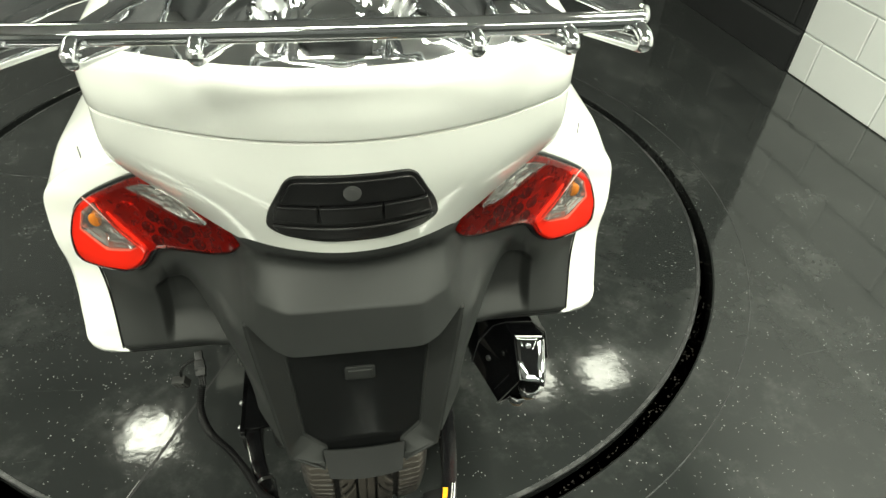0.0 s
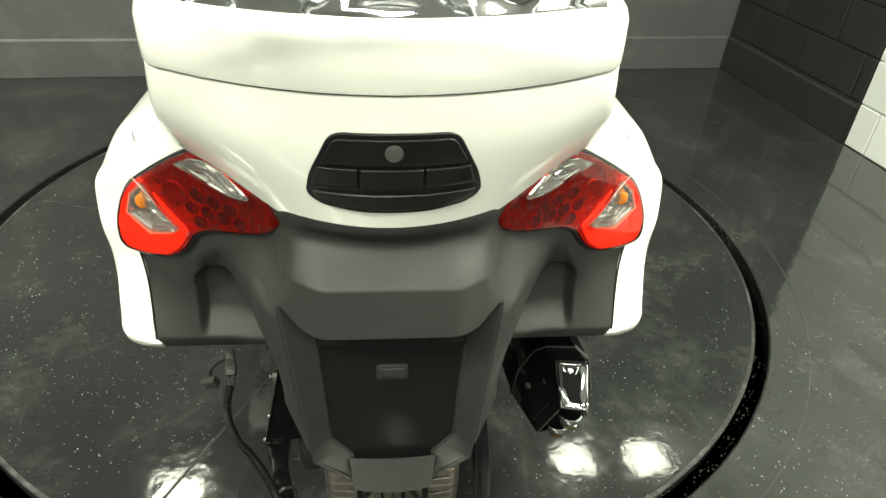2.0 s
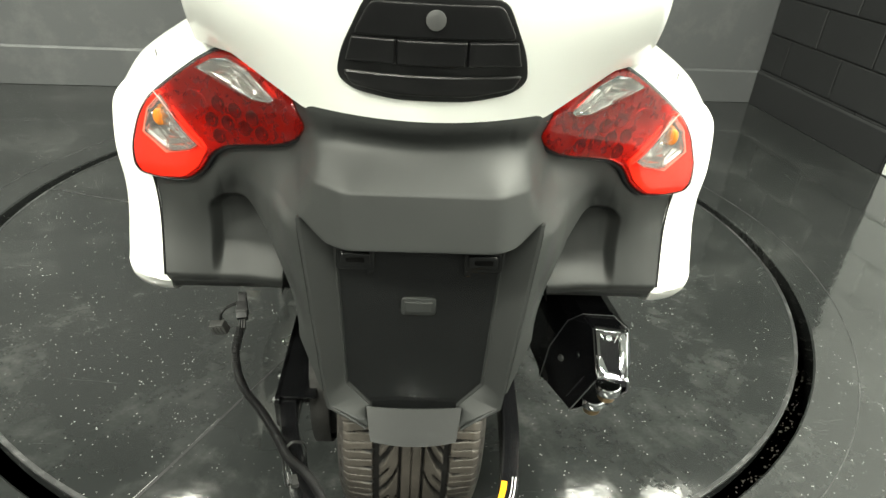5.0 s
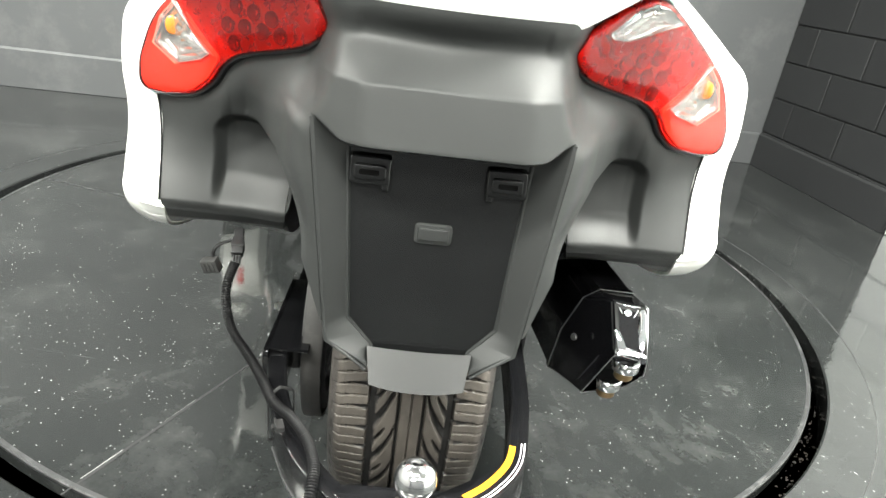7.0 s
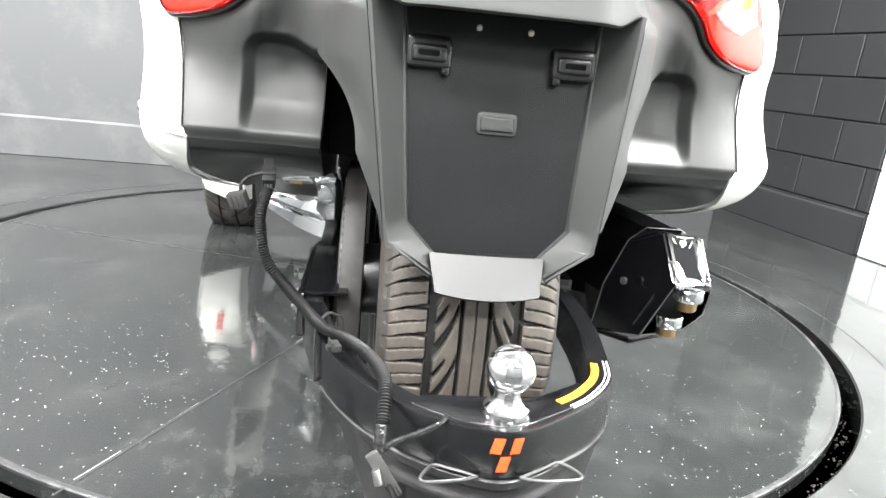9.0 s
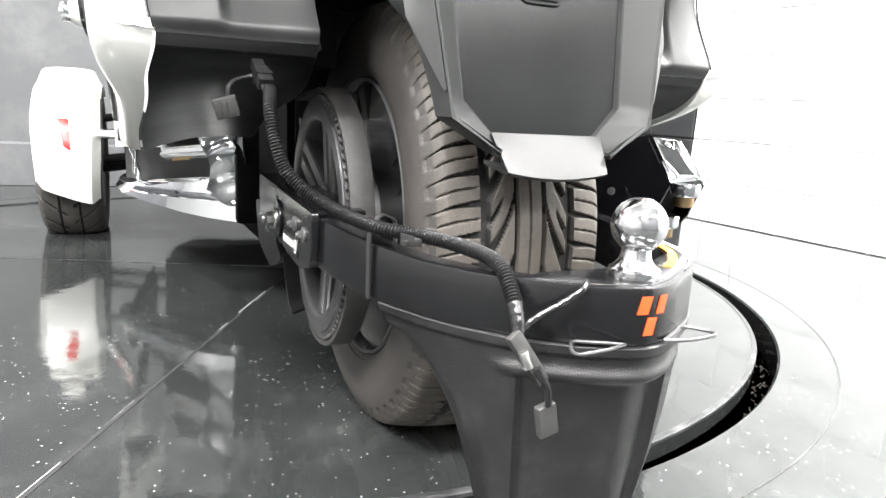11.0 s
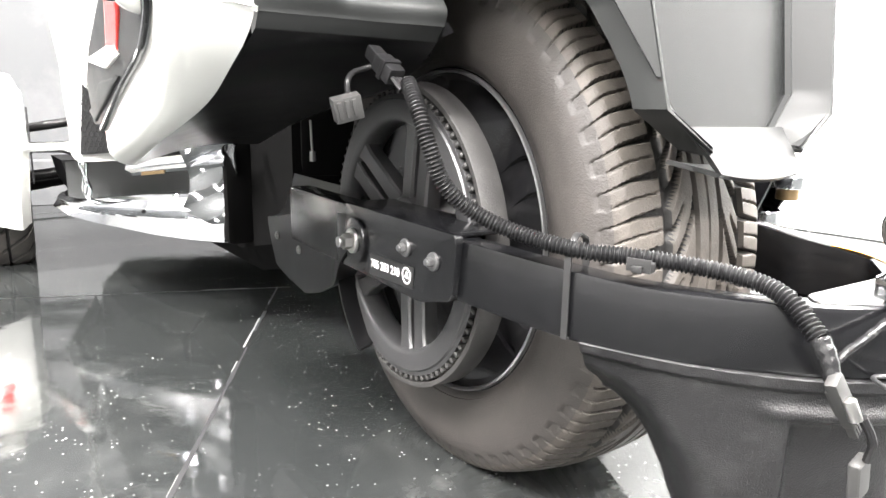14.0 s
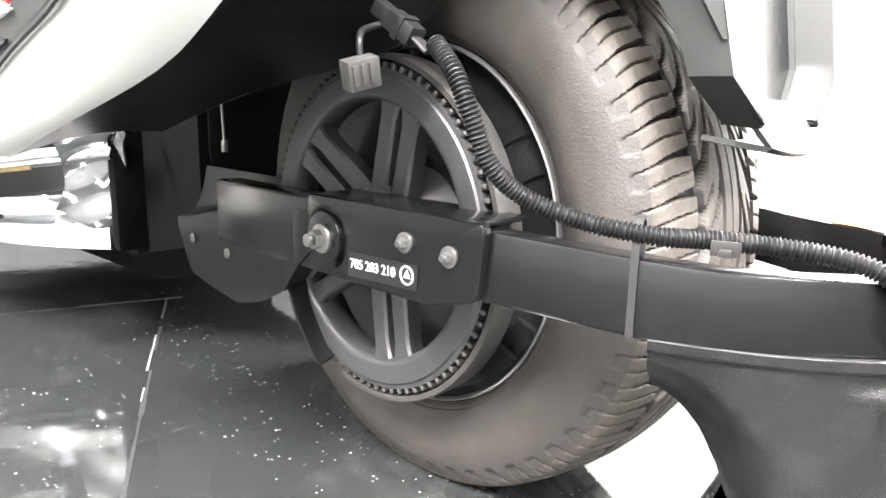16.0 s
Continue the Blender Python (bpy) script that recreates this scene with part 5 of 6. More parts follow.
for q in (Vector((0.311, -0.182, 0.366)), Vector((0.300, -0.160, 0.319))):
    d = Vector((0.04, 0.05, -1)).normalized()
    part("tail_pipe", lathe([(-0.009, 0.0), (-0.009, 0.0190), (-0.007, 0.0205), (0.006, 0.0205), (0.008, 0.0195), (0.008, 0.0150), (0.0, 0.0140)], q, d, 32), CHROME, muff, "chrome tail pipe ring")
    part("pipe_bore", lathe([(0.0, 0.0138), (0.022, 0.0138), (0.023, 0.0130), (0.022, 0.0120), (0.004, 0.0118), (0.004, 0.0)], q, d, 28), BRASS, muff, "heat-tinted inner pipe")

# ---- left floorboard in chrome
def floorboard_ring(x, y, z0, z1):
    """One cut through the floorboard's rear edge: a sloping lower lip, a crease and a rounded upper lip."""
    m = z0 + 0.55 * (z1 - z0)
    return [Vector((x + i, y + j, k)) for i, j, k in ((0.012, 0.02, z0 - 0.004), (-0.008, -0.016, z0), (-0.006, -0.012, m - 0.010), (0.002, 0.004, m), (-0.003, -0.007, m + 0.006), (0.001, 0.002, z1 - 0.008), (0.008, 0.014, z1), (0.03, 0.07, z1 + 0.002), (0.03, 0.07, z0 + 0.01))]


fb = part("floorboard", loft([floorboard_ring(*q) for q in ((-0.190, 0.655, 0.184, 0.286), (-0.215, 0.675, 0.185, 0.282), (-0.250, 0.705, 0.187, 0.275), (-0.300, 0.765, 0.190, 0.266), (-0.345, 0.84, 0.194, 0.257), (-0.385, 0.91, 0.197, 0.248), (-0.430, 0.99, 0.203, 0.240), (-0.440, 1.03, 0.208, 0.236), (-0.455, 1.16, 0.205, 0.230))]), CHROME, bike, "chromed rider floorboard", True, 30)


def heel(u, v):
    """Polished plate rising from the floorboard to the heel rail, with a folded edge and dents for its screws."""
    r = Vector((-0.163, 0.668, 0.176)).lerp(Vector((-0.194, 0.540, 0.390)), v ** 0.8)
    q = r + Vector((-0.075, 0.058 + 0.03 * (1 - v), 0.0)) * u
    q.y += 0.016 * math.exp(-((u - 0.12) / 0.07) ** 2) - 0.020 * math.sin(3.1 * u) * math.sin(6.3 * v + 0.6) + 0.006 * math.sin(17 * v + 4 * u)
    q.x -= 0.008 * math.sin(9 * v) * u
    return q


part("heel_guard", thick(sheet(heel, steps(0, 1, 22), steps(0, 1, 30)), 0.004), CHROME, fb, "polished heel guard")
part("heel_rail", loft([[Vector((x + i, y + j, z + k)) for i, j, k in ((0, 0, 0.002), (-0.003, -0.003, 0.008), (0, 0.001, 0.015), (0, -0.003, 0.018), (0, -0.003, 0.026), (0, 0.002, 0.031), (0.016, 0.02, 0.033), (0.016, 0.02, 0.0))] for x, y, z in ((-0.205, 0.585, 0.335), (-0.235, 0.625, 0.328), (-0.29, 0.685, 0.318), (-0.34, 0.735, 0.308), (-0.349, 0.748, 0.314))]), CHROME, fb, "polished upper rail", True, 25)
part("rail_inlay", loft([[Vector((x - 0.0025, y - 0.0025, z + k)) for k in (0.008, 0.014)] + [Vector((x, y, z + k)) for k in (0.014, 0.008)] for x, y, z in ((-0.29, 0.685, 0.310), (-0.325, 0.718, 0.304))]), BRASS, fb)
part("heel_tab", loft([[Vector((-0.203 + i, y + j, z)) for i, j in ((-0.004, -0.004), (0.004, -0.004), (0.004, 0.004), (-0.004, 0.004))] for y, z in ((0.515, 0.380), (0.528, 0.400), (0.540, 0.422))]), CHROME, fb)
for a, b, r in (((-0.226, 0.648, 0.322), (-0.228, 0.640, 0.322), 0.007), ((-0.232, 0.70, 0.287), (-0.236, 0.694, 0.288), 0.008), ((-0.262, 0.735, 0.262), (-0.265, 0.729, 0.264), 0.011), ((-0.243, 0.715, 0.246), (-0.246, 0.709, 0.248), 0.009)):
    part("boss", rod(a, b, r, r * 0.8, 20, 0.002), CHROME, fb)
part("foot_pivot", tube([Vector((-0.285 - 0.030 * math.cos(a), 0.80, 0.228 + 0.032 * math.sin(a))) for a in steps(0.0, math.pi, 12)], 0.006, 8), BLACK, fb)
part("peg", tube(smooth_path([(-0.410, 0.92, 0.350), (-0.43, 1.02, 0.350), (-0.48, 1.18, 0.340), (-0.55, 1.36, 0.330)], 6), lambda s: 0.013 + 0.005 * sm(0.15, 0.05, s) + 0.003 * sm(0.3, 0.45, s), 16), CHROME, fb, "polished peg arm")
part("brace", tube(smooth_path([(-0.410, 0.90, 0.345), (-0.405, 0.93, 0.27), (-0.392, 1.0, 0.205)], 6), lambda s: 0.008 + 0.003 * math.sin(s * 90), 12), CHROME, fb)
part("lower_side_panel", thick(sheet(lambda u, v: Vector((-0.14 - 0.29 * u, 0.80 + 0.29 * u + 0.02 * math.sin(3 * u) * v, 0.19 + (0.160 - 0.038 * u) * v)), steps(0, 1, 16), steps(0, 1, 8)), 0.005), GREY, bike, "dark grey lower body panel behind the floorboard")
part("splash_guard", loft([[Vector((-0.36 - a, b, c)) for a, c in r] for b, r in ((1.30, ((0.0, 0.30), (0.07, 0.30), (0.06, 0.26), (0.0, 0.16))), (1.36, ((0.0, 0.31), (0.09, 0.31), (0.08, 0.26), (0.01, 0.13))))]), BLACK, bike, "black splash guard")


# body side ahead of the case, with a vent in its rear face
def body_side(u, v):
    z = 0.346 + 0.30 * v
    edge = -0.436 - 0.006 * sm(0.36, 0.50, z) - 0.012 * sm(0.50, 0.62, z)
    if u <= 1:
        return Vector((-0.35 + (edge + 0.35) * u, 0.655 - 0.012 * u, z))
    t = u - 1
    return Vector((edge + 0.05 * t * t - 0.004 * math.sin(3 * t), 0.643 + 0.62 * t, z))


side = part("side_panel", thick(sheet(body_side, steps(0, 1, 6) + [1.01] + steps(1.1, 2, 8), steps(0, 1, 20)), 0.005), WHITE, bike, "pearl white body side panel", True, 40)
VENT = [(-0.432, 0.358), (-0.372, 0.362), (-0.368, 0.402), (-0.398, 0.446), (-0.420, 0.478)]
part("vent", slab(ccw(rounded(VENT, 0.003)), lambda u, v, h: Vector((u, 0.6415 - h, v)), 0.002), MORTAR_DARK, side, "dark vent with a honeycomb mesh")
for i in range(10):
    for j in range(14):
        u, v = -0.436 + 0.0075 * i + (0.00375 if j % 2 else 0), 0.358 + 0.0088 * j
        if inside((u, v), VENT):
            ring = [Vector((u + 0.0042 * math.cos(a), 0.6385, v + 0.0056 * math.sin(a))) for a in steps(math.pi / 6, math.pi * 13 / 6, 6)]
            part("mesh_cell", tube(ring, 0.0008, 4), TAB, side)


# case side insert with a red reflector, on the left
def on_flank(u, v, h):
    """A point on the case's flank at the distance u forward and height v."""
    u, v = -0.058 + 1.40 * (u + 0.015), 0.519 + 1.15 * (v - 0.510)
    zl = case_low(u) + chine(u)
    xo = flank_out(u)
    t = max(0.0, min(1.0, (0.59 - v) / max(1e-3, 0.59 - zl)))
    x = 0.4285 + (xo - 0.4285) * t ** 1.3 + 0.016 * sm(0.59, 0.70, v)
    return Vector((-(x + 0.0015 + h), u, v))


ins = part("side_insert", slab(ccw(rounded([(0.280, 0.422), (0.220, 0.446), (0.145, 0.471), (0.060, 0.492), (-0.015, 0.513), (-0.030, 0.532), (-0.020, 0.567), (0.040, 0.590), (0.160, 0.555), (0.300, 0.510), (0.362, 0.475), (0.350, 0.420)], 0.010)), on_flank, 0.0025, 0.001, 8), GREY, bike, "dark grey flank insert of the side case")
part("insert_trim", tube(smooth_path([on_flank(u, v, 0.001) for u, v in ((0.290, 0.417), (0.220, 0.443), (0.145, 0.468), (0.060, 0.489), (-0.015, 0.510), (-0.031, 0.530), (-0.022, 0.567))], 5), 0.0042, 10), GLOSS, ins, "glossy black edge trim")
part("side_reflector", slab(ccw(rounded([(0.126, 0.494), (0.175, 0.502), (0.135, 0.540), (0.110, 0.566), (0.065, 0.558), (0.088, 0.524)], 0.004)), on_flank, 0.006, 0.002, 2), REFLECT, ins, "red side reflector")
part("chrome_step", slab(ccw(rounded([(0.200, 0.482), (0.340, 0.498), (0.175, 0.503), (0.122, 0.492)], 0.005)), on_flank, 0.007, 0.003, 2), WHITE, ins)
part("lower_fin", slab(ccw(rounded([(0.150, 0.474), (0.250, 0.470), (0.355, 0.436), (0.320, 0.424), (0.240, 0.446)], 0.005)), on_flank, 0.006, 0.003, 2), GREY, ins)
for s in (-1, 1):
    a = Vector((s * 0.443, -0.022, 0.541))
    boss = bmesh.new()
    bmesh.ops.create_uvsphere(boss, u_segments=24, v_segments=14, radius=1.0)
    lug = part("catch_boss", moved(boss, Matrix.Translation((s * 0.420, -0.022, 0.543)) @ Matrix.Diagonal((0.028, 0.024, 0.021, 1))), WHITE, bike, "white moulded boss of the case catch")
    part("case_latch", join(rod(a, a + Vector((s * 0.010, 0.0, 0)), 0.011, 0.010, 20, 0.002), rod(a + Vector((s * 0.009, 0, 0)), a + Vector((s * 0.012, 0, 0)), 0.005, None, 12)), CHROME, lug, "small chrome case catch")

# ---- left front wheel under its white mudguard
FW = Vector((-0.588, 1.465, 0.247))


def front_tread(ph, x):
    a = abs(x)
    g = groove(a - 0.025, 0.005)
    q = frac(ph * 0.5 + (0 if x > 0 else 0.5) + a * 14)
    return max(g, 0.9 * sm(0.09, 0.05, abs(q - 0.5)) * sm(0.006, 0.012, a))


fwheel = part("front_wheel", moved(lathe([(-0.07, 0.15), (-0.075, 0.16), (-0.06, 0.14), (0.05, 0.13), (0.075, 0.16), (0.07, 0.15)], (0, 0, 0), (1, 0, 0), 48), Matrix.Translation(FW)), ALLOY, bike, "dark front wheel")
part("tyre", settle(moved(tyre(0.247, 0.083, 0.155, 46, 10, 0.078, 0.008, front_tread, 64, (0.010, 0.014)), Matrix.Translation(FW)), RIDE), [RUBBER_F, GROOVE, RUBBER_F], fwheel, "front road tyre with angled tread")


def fender_fn(u, v):
    a = radians(-19 - 7 * u + (141 + 7 * u) * v)
    r = 0.272 - 0.014 * abs(u) ** 3.0
    w = 0.088 - 0.008 * sm(0.35, 0.0, v)
    drop = 0.035 * sm(0.72, 1.0, abs(u))
    return FW + Vector((w * u, -(r - drop) * math.cos(a), (r - drop) * math.sin(a)))


fender = part("front_mudguard", thick(sheet(fender_fn, steps(-1, 1, 24), steps(0, 1, 40)), 0.005), WHITE, bike, "pearl white front mudguard")
part("mudguard_cap", slab(ccw(rounded([(-0.03, 0.40), (0.035, 0.40), (0.028, 0.468), (-0.022, 0.468)], 0.018)), lambda u, v, h: FW + Vector((u, -0.20 - h + 1.1 * (v - 0.46), v - 0.207)), 0.05, 0.018, 2), WHITE, fender)
part("mudguard_reflector", slab(ccw(rounded([(-0.016, 0.376), (0.012, 0.376), (0.016, 0.290), (-0.002, 0.302)], 0.004)), lambda u, v, h: FW + Vector((u, -math.sqrt(0.274 ** 2 - (v - 0.247) ** 2) - h, v - 0.247)), 0.005, 0.002, 1), REFLECT, fender, "red reflector strip")
part("mudguard_liner", slab(ccw(rounded([(-0.22, 0.12), (-0.262, 0.0), (-0.255, 0.10), (-0.20, 0.19)], 0.01)), lambda u, v, h: FW + Vector((0.090 + h, u, v)), 0.004), BLACK, fender)
part("suspension_arm", join(rod((-0.20, 1.50, 0.28), (-0.56, 1.55, 0.23), 0.016, None, 14), rod((-0.20, 1.66, 0.25), (-0.56, 1.57, 0.20), 0.016, None, 14), rod((-0.22, 1.55, 0.42), (-0.55, 1.60, 0.36), 0.013, None, 14)), BLACK, bike, "black front suspension arms")

# ---------------------------------------------------------------- trailer hitch
hitch = empty("trailer_hitch", RIDE, "black powder-coated trailer hitch with a polished steel tow ball", "trailer hitch")
BAR = [(-0.206, -0.13), (-0.204, -0.20), (-0.186, -0.28), (-0.160, -0.345), (-0.137, -0.388), (-0.112, -0.421), (-0.088, -0.446), (-0.060, -0.466), (-0.033, -0.480), (0.0, -0.489), (0.031, -0.480), (0.064, -0.457), (0.106, -0.423), (0.140, -0.375), (0.155, -0.31), (0.165, -0.23), (0.175, -0.06)]
bar_path = smooth_path([(x, y, 0.308 - 0.010 * sm(-0.20, -0.38, y)) for x, y in BAR], 6)


def bar_mesh():
    """A tall flat bar bent round the tyre: from the left arm, across the back, to the right arm."""
    bm = bmesh.new()
    rings = []
    n = len(bar_path)
    for i, q in enumerate(bar_path):
        d = (bar_path[min(i + 1, n - 1)] - bar_path[max(i - 1, 0)]).normalized()
        side = Vector((d.y, -d.x, 0))                      # outwards
        t = i / (n - 1)
        rear = sm(0.20, 0.34, t) * sm(0.80, 0.66, t)
        lo, hi = -0.0275 + 0.0055 * rear, 0.0285
        prof = rounded([(0.0, lo), (0.0, hi), (-0.026, hi), (-0.026, lo)], 0.004, 2)
        rings.append([bm.verts.new(q + side * u + Vector((0, 0, v))) for u, v in prof])
    m = len(rings[0])
    for p, q in zip(rings, rings[1:]):
        for k in range(m):
            bm.faces.new((p[k], p[(k + 1) % m], q[(k + 1) % m], q[k]))
    bm.faces.new(rings[0][::-1])
    bm.faces.new(rings[-1])
    return bm


bar = part("bar", bar_mesh(), SATIN, hitch, "black bent hitch bar", True, 40)
top_line = ccw(rounded([(-0.070, -0.425), (0.060, -0.425), (0.098, -0.385), (0.118, -0.392), (0.096, -0.428), (0.058, -0.453), (0.029, -0.473), (0.0, -0.483), (-0.033, -0.474), (-0.058, -0.461), (-0.085, -0.440)], 0.008))
part("top_plate", slab(top_line, lambda u, v, h: Vector((u, v, 0.3165 + h)), 0.011, 0.001, 1), SATIN, hitch, "black top plate")
ball = part("ball", lathe([(0.0, 0.021), (0.004, 0.022), (0.009, 0.0215), (0.011, 0.0185), (0.016, 0.0140), (0.021, 0.0125), (0.026, 0.0122), (0.0265, 0.0130)] + [(0.046 + 0.0234 * math.sin(a), 0.0234 * math.cos(a)) for a in steps(-0.93, 1.36, 22)] + [(0.0690, 0.0)], (0.005, -0.4585, 0.3265), (0, 0, 1), 48), BALL, hitch, "polished steel tow ball")
part("ball_foot", rod((0.005, -0.4585, 0.326), (0.005, -0.4585, 0.331), 0.0235, None, 6, 0.001), BALL, hitch)

# left bracket with label
brk = part("bracket", plate_yz([(0.03, 0.343), (-0.197, 0.343), (-0.1995, 0.335), (-0.193, 0.281), (-0.137, 0.267), (-0.05, 0.268), (-0.03, 0.272), (0.012, 0.28), (0.034, 0.30)], -0.205, 0.008, 0.007), SATIN, hitch, "black bracket plate on the swing arm")
part("bracket_top", box(-0.212, -0.150, -0.19, 0.03, 0.338, 0.343, 0.0015), SATIN, brk)
for y, z in ((-0.113, 0.316), (-0.165, 0.3125)):
    part("bracket_bolt", join(bolt((-0.213, y, z), (-1, 0, 0), 0.0050, 0.005, 0.0088), rod((-0.219, y, z), (-0.223, y, z), 0.0028, None, 12)), LOCK, brk, "zinc bolt with washer")
lab = part("label", slab(ccw(rounded([(-0.036, 0.2955), (-0.129, 0.299), (-0.128, 0.277), (-0.034, 0.2725)], 0.002)), lambda u, v, h: Vector((-0.2132 - h, u, v)), 0.0006), LABEL, brk, "black part number label")
LM = Matrix.Translation((-0.2144, -0.070, 0.2865)) @ Matrix(((0, 0, -1), (-1, 0, 0), (0, 1, 0))).to_4x4() @ pose(0, 0, 0, 0, 0, 2.3)
lettering("digits", "705 203 210", 0.0125, LM, PAPER, lab)
part("mark", join(lathe([(0, 0.0085), (0.0005, 0.0085), (0.0005, 0.0070), (0.0, 0.0070)], (-0.2142, -0.116, 0.2885), (-1, 0, 0), 28, True), rod((-0.2140, -0.116, 0.2885), (-0.2145, -0.116, 0.2885), 0.0048, None, 3)), PAPER, lab, "white round mark")
part("right_mount", join(box(0.150, 0.182, -0.08, 0.06, 0.27, 0.345, 0.006), bolt((0.182, 0.0, 0.303), (1, 0, 0), 0.012, 0.012, 0.02)), SATIN, hitch, "black mount on the far side of the axle")


def near_bar(s, out, z):
    """A point on the bar's outer face at the fraction s of its length."""
    i = min(len(bar_path) - 2, max(1, int(s * (len(bar_path) - 1))))
    f = s * (len(bar_path) - 1) - i
    q = bar_path[i].lerp(bar_path[i + 1], f)
    d = (bar_path[i + 1] - bar_path[i - 1]).normalized()
    return Vector((q.x + d.y * out, q.y - d.x * out, z))


def nearest(x, y):
    return min(range(len(bar_path)), key=lambda i: (bar_path[i].x - x) ** 2 + (bar_path[i].y - y) ** 2) / (len(bar_path) - 1)


S0 = nearest(0.0, -0.489)


def on_bar(u, v, h):
    return near_bar(S0 + u / 0.98, 0.0006 + h, v)


for q in ([(-0.020, 0.3235), (-0.002, 0.3235), (-0.008, 0.3085), (-0.026, 0.3085)], [(0.014, 0.3235), (0.032, 0.3235), (0.026, 0.3085), (0.008, 0.3085)], [(-0.007, 0.3055), (0.011, 0.3055), (0.005, 0.2905), (-0.013, 0.2905)]):
    part("emblem", slab(ccw(q), lambda u, v, h: on_bar(u + 0.004, v - 0.004, h), 0.0006), ORANGE, bar, "orange sticker lozenge")
SY = nearest(0.106, -0.423)
SE = nearest(0.157, -0.31)


def strip(s0, s1, a, b, z):
    bm = sheet(lambda u, v: near_bar(s0 + (s1 - s0) * u, v, z), steps(0, 1, 16), (a, b))
    return thick(bm, 0.0006)


part("warning_strip", strip(SY - 0.045, SE - 0.03, -0.0155, -0.0235, 0.3284), YELLOW, bar, "yellow warning sticker")
part("warning_text", strip(SY - 0.04, SE - 0.015, -0.0035, -0.0052, 0.3284), PAPER, bar, "white line of small print")
part("warning_text", strip(SY - 0.04, SE - 0.02, -0.0078, -0.0090, 0.3284), PAPER, bar, "white line of small print")

# moulded guard below the bar
def guard(u, v):
    """u: round from the left arm to the right; v: downwards."""
    s = nearest(-0.185, -0.325) + (nearest(0.160, -0.30) - nearest(-0.185, -0.325)) * u
    e = 2 * abs(u - 0.5)
    drop = 0.055 + 0.225 * sm(1.0, 0.44, e) ** 0.9
    z = 0.2770 - drop * v
    out = -0.008 - 0.030 * sm(0.35, 1.0, v) * sm(0.2, 0.7, e) - 0.022 * v
    low = 0.2770 - z
    face = sm(0.44, 0.41, e) * sm(0.034, 0.041, low) * sm(0.90, 0.86, v)
    out += 0.006 - 0.012 * face
    ridge = 0.004 * sm(0.014, 0.009, low) * sm(0.0, 0.002, low) + 0.005 * math.exp(-((low - 0.029) / 0.006) ** 2) * sm(0.60, 0.45, e)
    return near_bar(s, out + ridge, z)


part("guard", thick(sheet(guard, steps(0, 1, 110), [k * k for k in steps(0, 1, 80)]), 0.004), GUARD, hitch, "moulded black plastic guard below the bar", True, 50)
for s in (-1, 1):
    w = [near_bar(S0 + s * a, b, 0.2800) for a, b in ((0.036, 0.003), (0.066, 0.016), (0.098, 0.028), (0.112, 0.032), (0.121, 0.026), (0.119, 0.004), (0.090, 0.001), (0.062, 0.001), (0.036, 0.003))]
    part("chain_loop", tube(smooth_path(w, 4), 0.0016, 8), ALLOY, hitch, "thin dark steel safety chain loop")

# ---------------------------------------------------------------- wiring harness
wire = empty("wiring_harness", RIDE, "black corrugated wiring conduit with grey plugs, tied to the hitch", "cable")
RUN = [(-0.254, -0.186, 0.469), (-0.258, -0.210, 0.447), (-0.255, -0.223, 0.419), (-0.245, -0.231, 0.390), (-0.223, -0.245, 0.368), (-0.196, -0.278, 0.353), (-0.173, -0.316, 0.347), (-0.147, -0.340, 0.345), (-0.122, -0.374, 0.342), (-0.108, -0.410, 0.338), (-0.106, -0.435, 0.330), (-0.108, -0.458, 0.312)]
run = smooth_path(RUN, 100)


def ripple(s):
    return 0.0060 + 0.0009 * math.sin(2 * math.pi * s / 0.0031)


part("conduit", tube(run, ripple, 14), CABLE, wire, "ribbed black conduit")
part("taped_end", tube(smooth_path([RUN[-1], (-0.109, -0.466, 0.300), (-0.110, -0.470, 0.290)], 10), lambda s: 0.0066 - 0.0016 * sm(0.0, 0.03, s) + 0.0002 * math.sin(s * 900), 12), TAPE, wire, "taped end of the conduit")
plug = part("plug", moved(join(box(-0.0095, 0.0095, -0.005, 0.005, -0.019, 0.020, 0.002), *[box(-0.0085 + 0.0046 * k, -0.0053 + 0.0046 * k, -0.0035, 0.0035, -0.028, -0.018, 0.0006) for k in range(4)], box(-0.008, 0.008, 0.004, 0.0075, -0.010, 0.012, 0.0015)), Matrix.Translation((-0.106, -0.476, 0.276)) @ Euler((radians(-14), radians(-32), radians(12))).to_matrix().to_4x4() @ Matrix.Diagonal((0.64, 0.80, 1.0, 1))), PLUG, wire, "grey four-way plug")
part("pin", rod((-0.112, -0.482, 0.281), (-0.108, -0.486, 0.268), 0.0042, None, 14, 0.0008), STEEL, plug, "bright pin")
part("cap_strap", tube(smooth_path([(-0.100, -0.486, 0.268), (-0.092, -0.490, 0.252), (-0.088, -0.487, 0.236)], 8), 0.0028, 8), CABLE, wire)
part("plug_cap", moved(box(-0.009, 0.009, -0.004, 0.004, -0.014, 0.014, 0.0025, 3), Matrix.Translation((-0.086, -0.483, 0.222)) @ Euler((0, radians(-12), 0.1)).to_matrix().to_4x4()), PLUG, wire, "pale grey dust cap")
part("cord", tube(smooth_path([(-0.112, -0.468, 0.288), (-0.095, -0.466, 0.300), (-0.075, -0.472, 0.313), (-0.058, -0.476, 0.325), (-0.050, -0.468, 0.3295)], 8), lambda s: 0.0028 + 0.0003 * math.sin(s * 700), 10), TAPE, wire, "black taped cord over the bar")
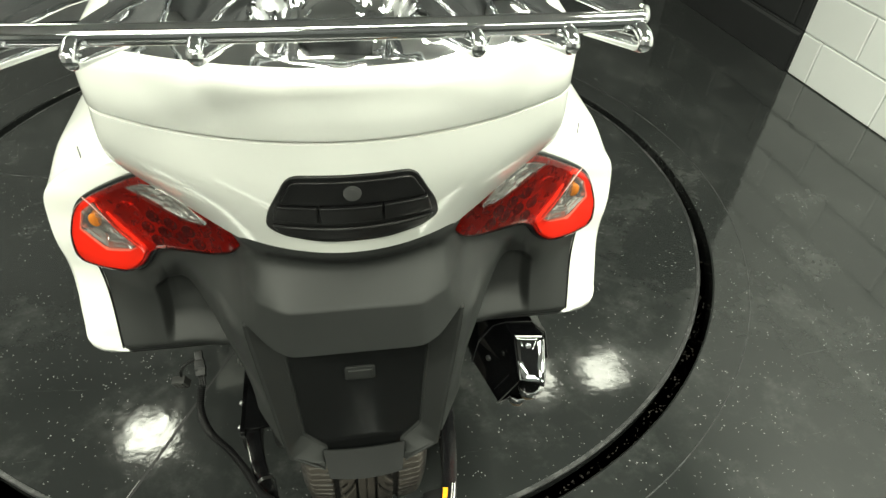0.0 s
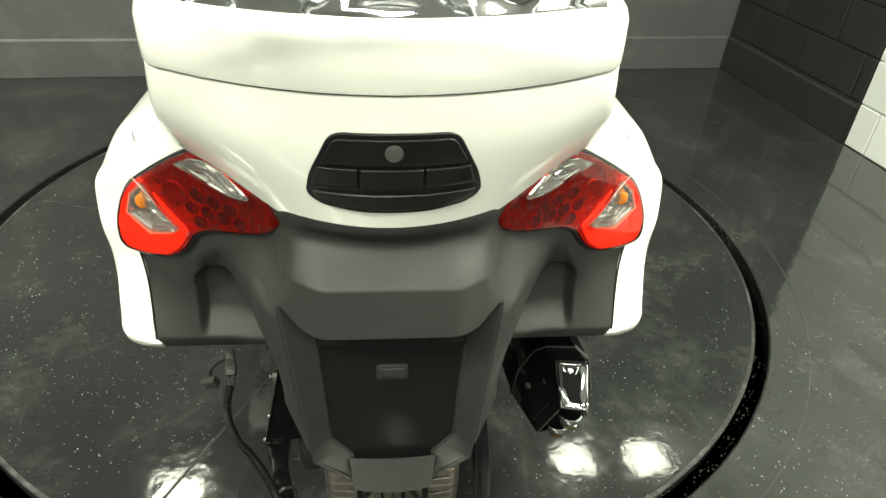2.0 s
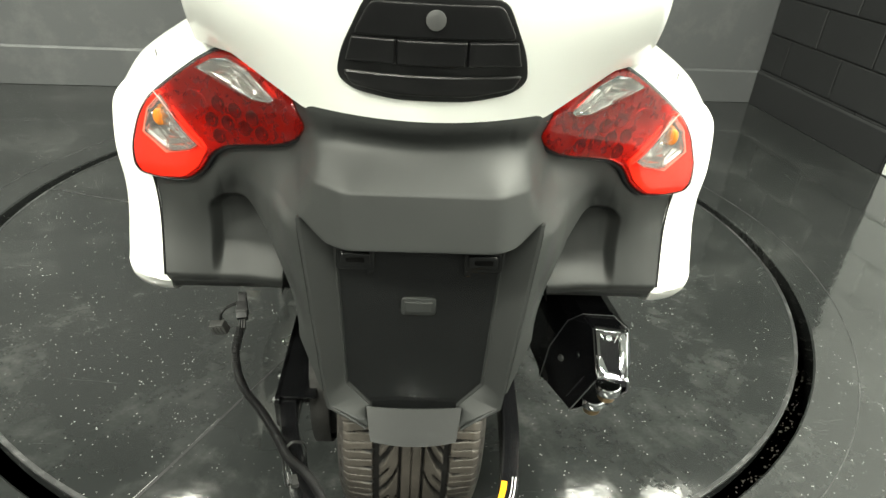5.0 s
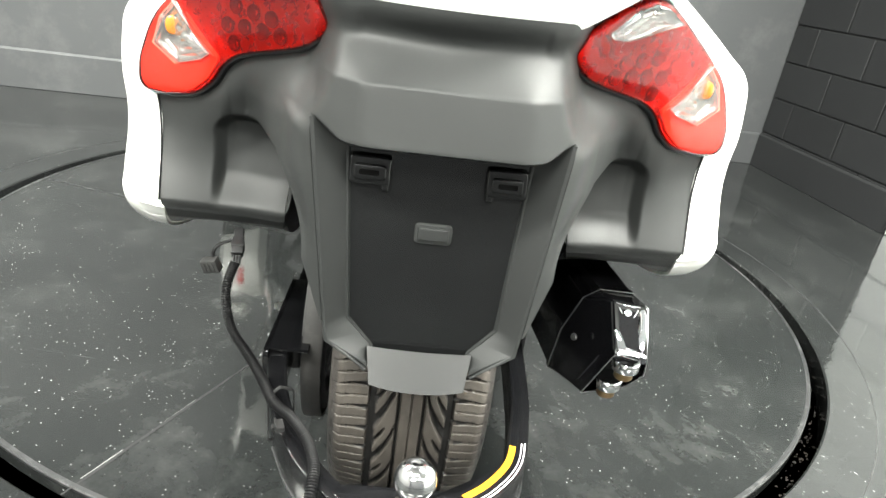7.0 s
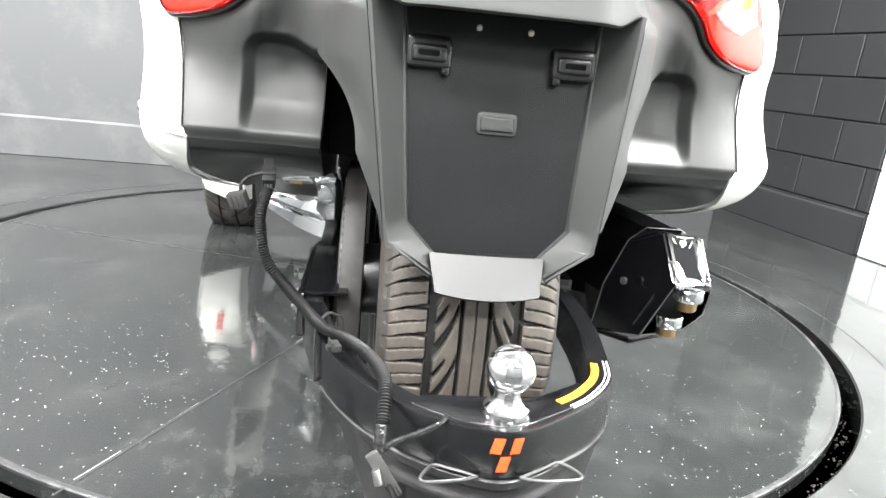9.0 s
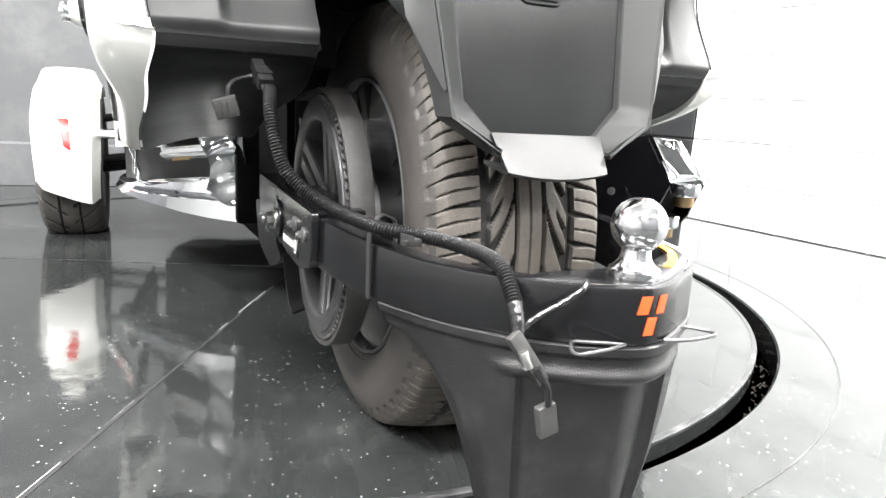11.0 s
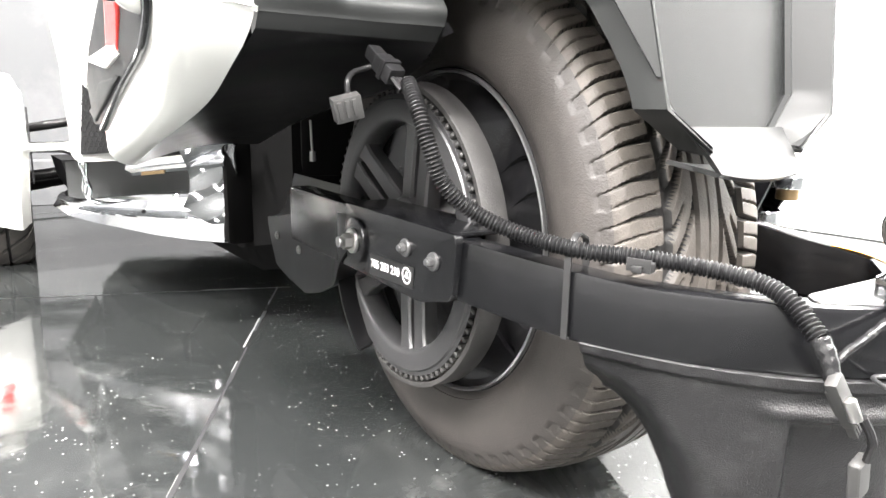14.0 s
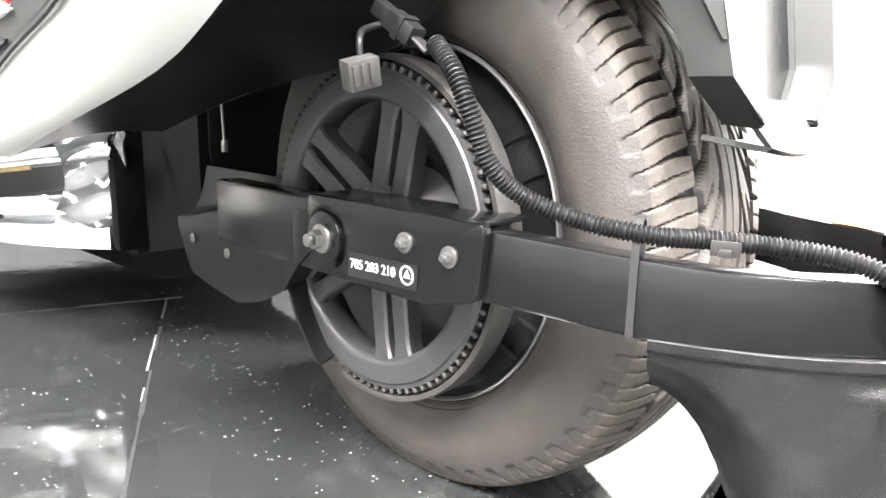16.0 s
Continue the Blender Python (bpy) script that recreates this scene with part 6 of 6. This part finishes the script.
head = part("connector", moved(join(box(-0.011, 0.011, -0.016, 0.016, -0.010, 0.010, 0.003), box(-0.009, 0.009, 0.010, 0.034, -0.008, 0.008, 0.003), box(-0.012, 0.012, -0.004, 0.003, -0.012, 0.012, 0.001), *[rod((x, -0.012, 0.0), (x, -0.034, -0.002), 0.0028, None, 8) for x in (-0.005, 0.0, 0.005)]), Matrix.Translation((-0.257, -0.158, 0.480)) @ Euler((radians(34), 0, radians(8))).to_matrix().to_4x4() @ Matrix.Diagonal((0.72, 0.85, 0.72, 1))), CABLE, wire, "black connector below the side case")
part("branch", tube(smooth_path([(-0.262, -0.140, 0.483), (-0.272, -0.140, 0.480), (-0.284, -0.146, 0.476), (-0.291, -0.152, 0.469), (-0.292, -0.154, 0.458)], 8), 0.0024, 8), CABLE, wire, "short branch wire")
part("spare_plug", moved(join(box(-0.014, 0.014, -0.008, 0.008, -0.012, 0.012, 0.0015), *[box(-0.011 + 0.0075 * k, -0.0065 + 0.0075 * k, -0.0096, -0.0075, -0.008, 0.009, 0.0006) for k in range(3)]), Matrix.Translation((-0.294, -0.157, 0.448)) @ Euler((radians(14), radians(-15), radians(-12))).to_matrix().to_4x4() @ Matrix.Diagonal((0.84, 0.84, 0.84, 1))), PLUG, wire, "unused grey plug")


def band():
    """A flat tie round the bar and over the conduit."""
    pts = [near_bar(tie_s, a, z) for a, z in ((0.0034, 0.277), (0.0038, 0.300), (0.0040, 0.322), (0.0034, 0.340), (-0.002, 0.3500), (-0.010, 0.3570), (-0.019, 0.3545), (-0.028, 0.346), (-0.0285, 0.300), (-0.0275, 0.2765), (-0.012, 0.2760), (0.0034, 0.277))]
    return tube(smooth_path(pts, 4), 0, ring=[(-0.0026, -0.0008), (0.0026, -0.0008), (0.0026, 0.0008), (-0.0026, 0.0008)])


tie_s = nearest(-0.190, -0.303)
part("cable_tie", band(), TIE, wire, "flat nylon cable tie")
cl = near_bar(nearest(-0.172, -0.365), 0.002, 0.3425)
part("cable_clip", moved(join(box(-0.009, 0.009, -0.005, 0.005, -0.004, 0.003, 0.001), box(-0.009, 0.009, -0.0055, -0.0035, -0.004, 0.006, 0.0008), box(-0.004, 0.004, -0.009, -0.005, -0.004, 0.001, 0.001)), Matrix.Translation(cl) @ Euler((0, 0, radians(-72))).to_matrix().to_4x4()), TIE, wire, "black cable clip")


# ---------------------------------------------------------------- blocks of the east wall
def block_mesh(length, high):
    bm = box(0, 0.012, -length / 2, length / 2, 0, high, 0.003, 1)
    me = bpy.data.meshes.new("block")
    for f in bm.faces:
        f.smooth = False
    bm.to_mesh(me)
    bm.free()
    return me


def lay(y0, y1, parent, mat):
    """Courses of 0.4 x 0.2 m blocks between two places along the wall."""
    cache = {}
    course = 0
    z = 0.0
    while z < HIGH - 0.02:
        high = min(0.2, HIGH - z)
        first = math.floor(y0 / 0.4) * 0.4 - (0.2 if course % 2 else 0.0)
        k = first
        while k < y1:
            a, b = max(k, y0), min(k + 0.4, y1)
            if b - a > 0.03:
                key_ = (round(b - a - 0.007, 4), round(high - 0.007, 4))
                if key_ not in cache:
                    cache[key_] = block_mesh(*key_)
                    cache[key_].materials.append(mat)
                ob = new("block", cache[key_])
                ob.parent = parent
                ob.matrix_basis = Matrix.Translation((-0.0118, (a + b) / 2, z + 0.0035))
            k += 0.4
        z += 0.2
        course += 1


lay(-1.07, -0.002, wall_dark, BLOCK_DARK)
lay(-5.4, -1.074, wall_white, BLOCK_WHITE)
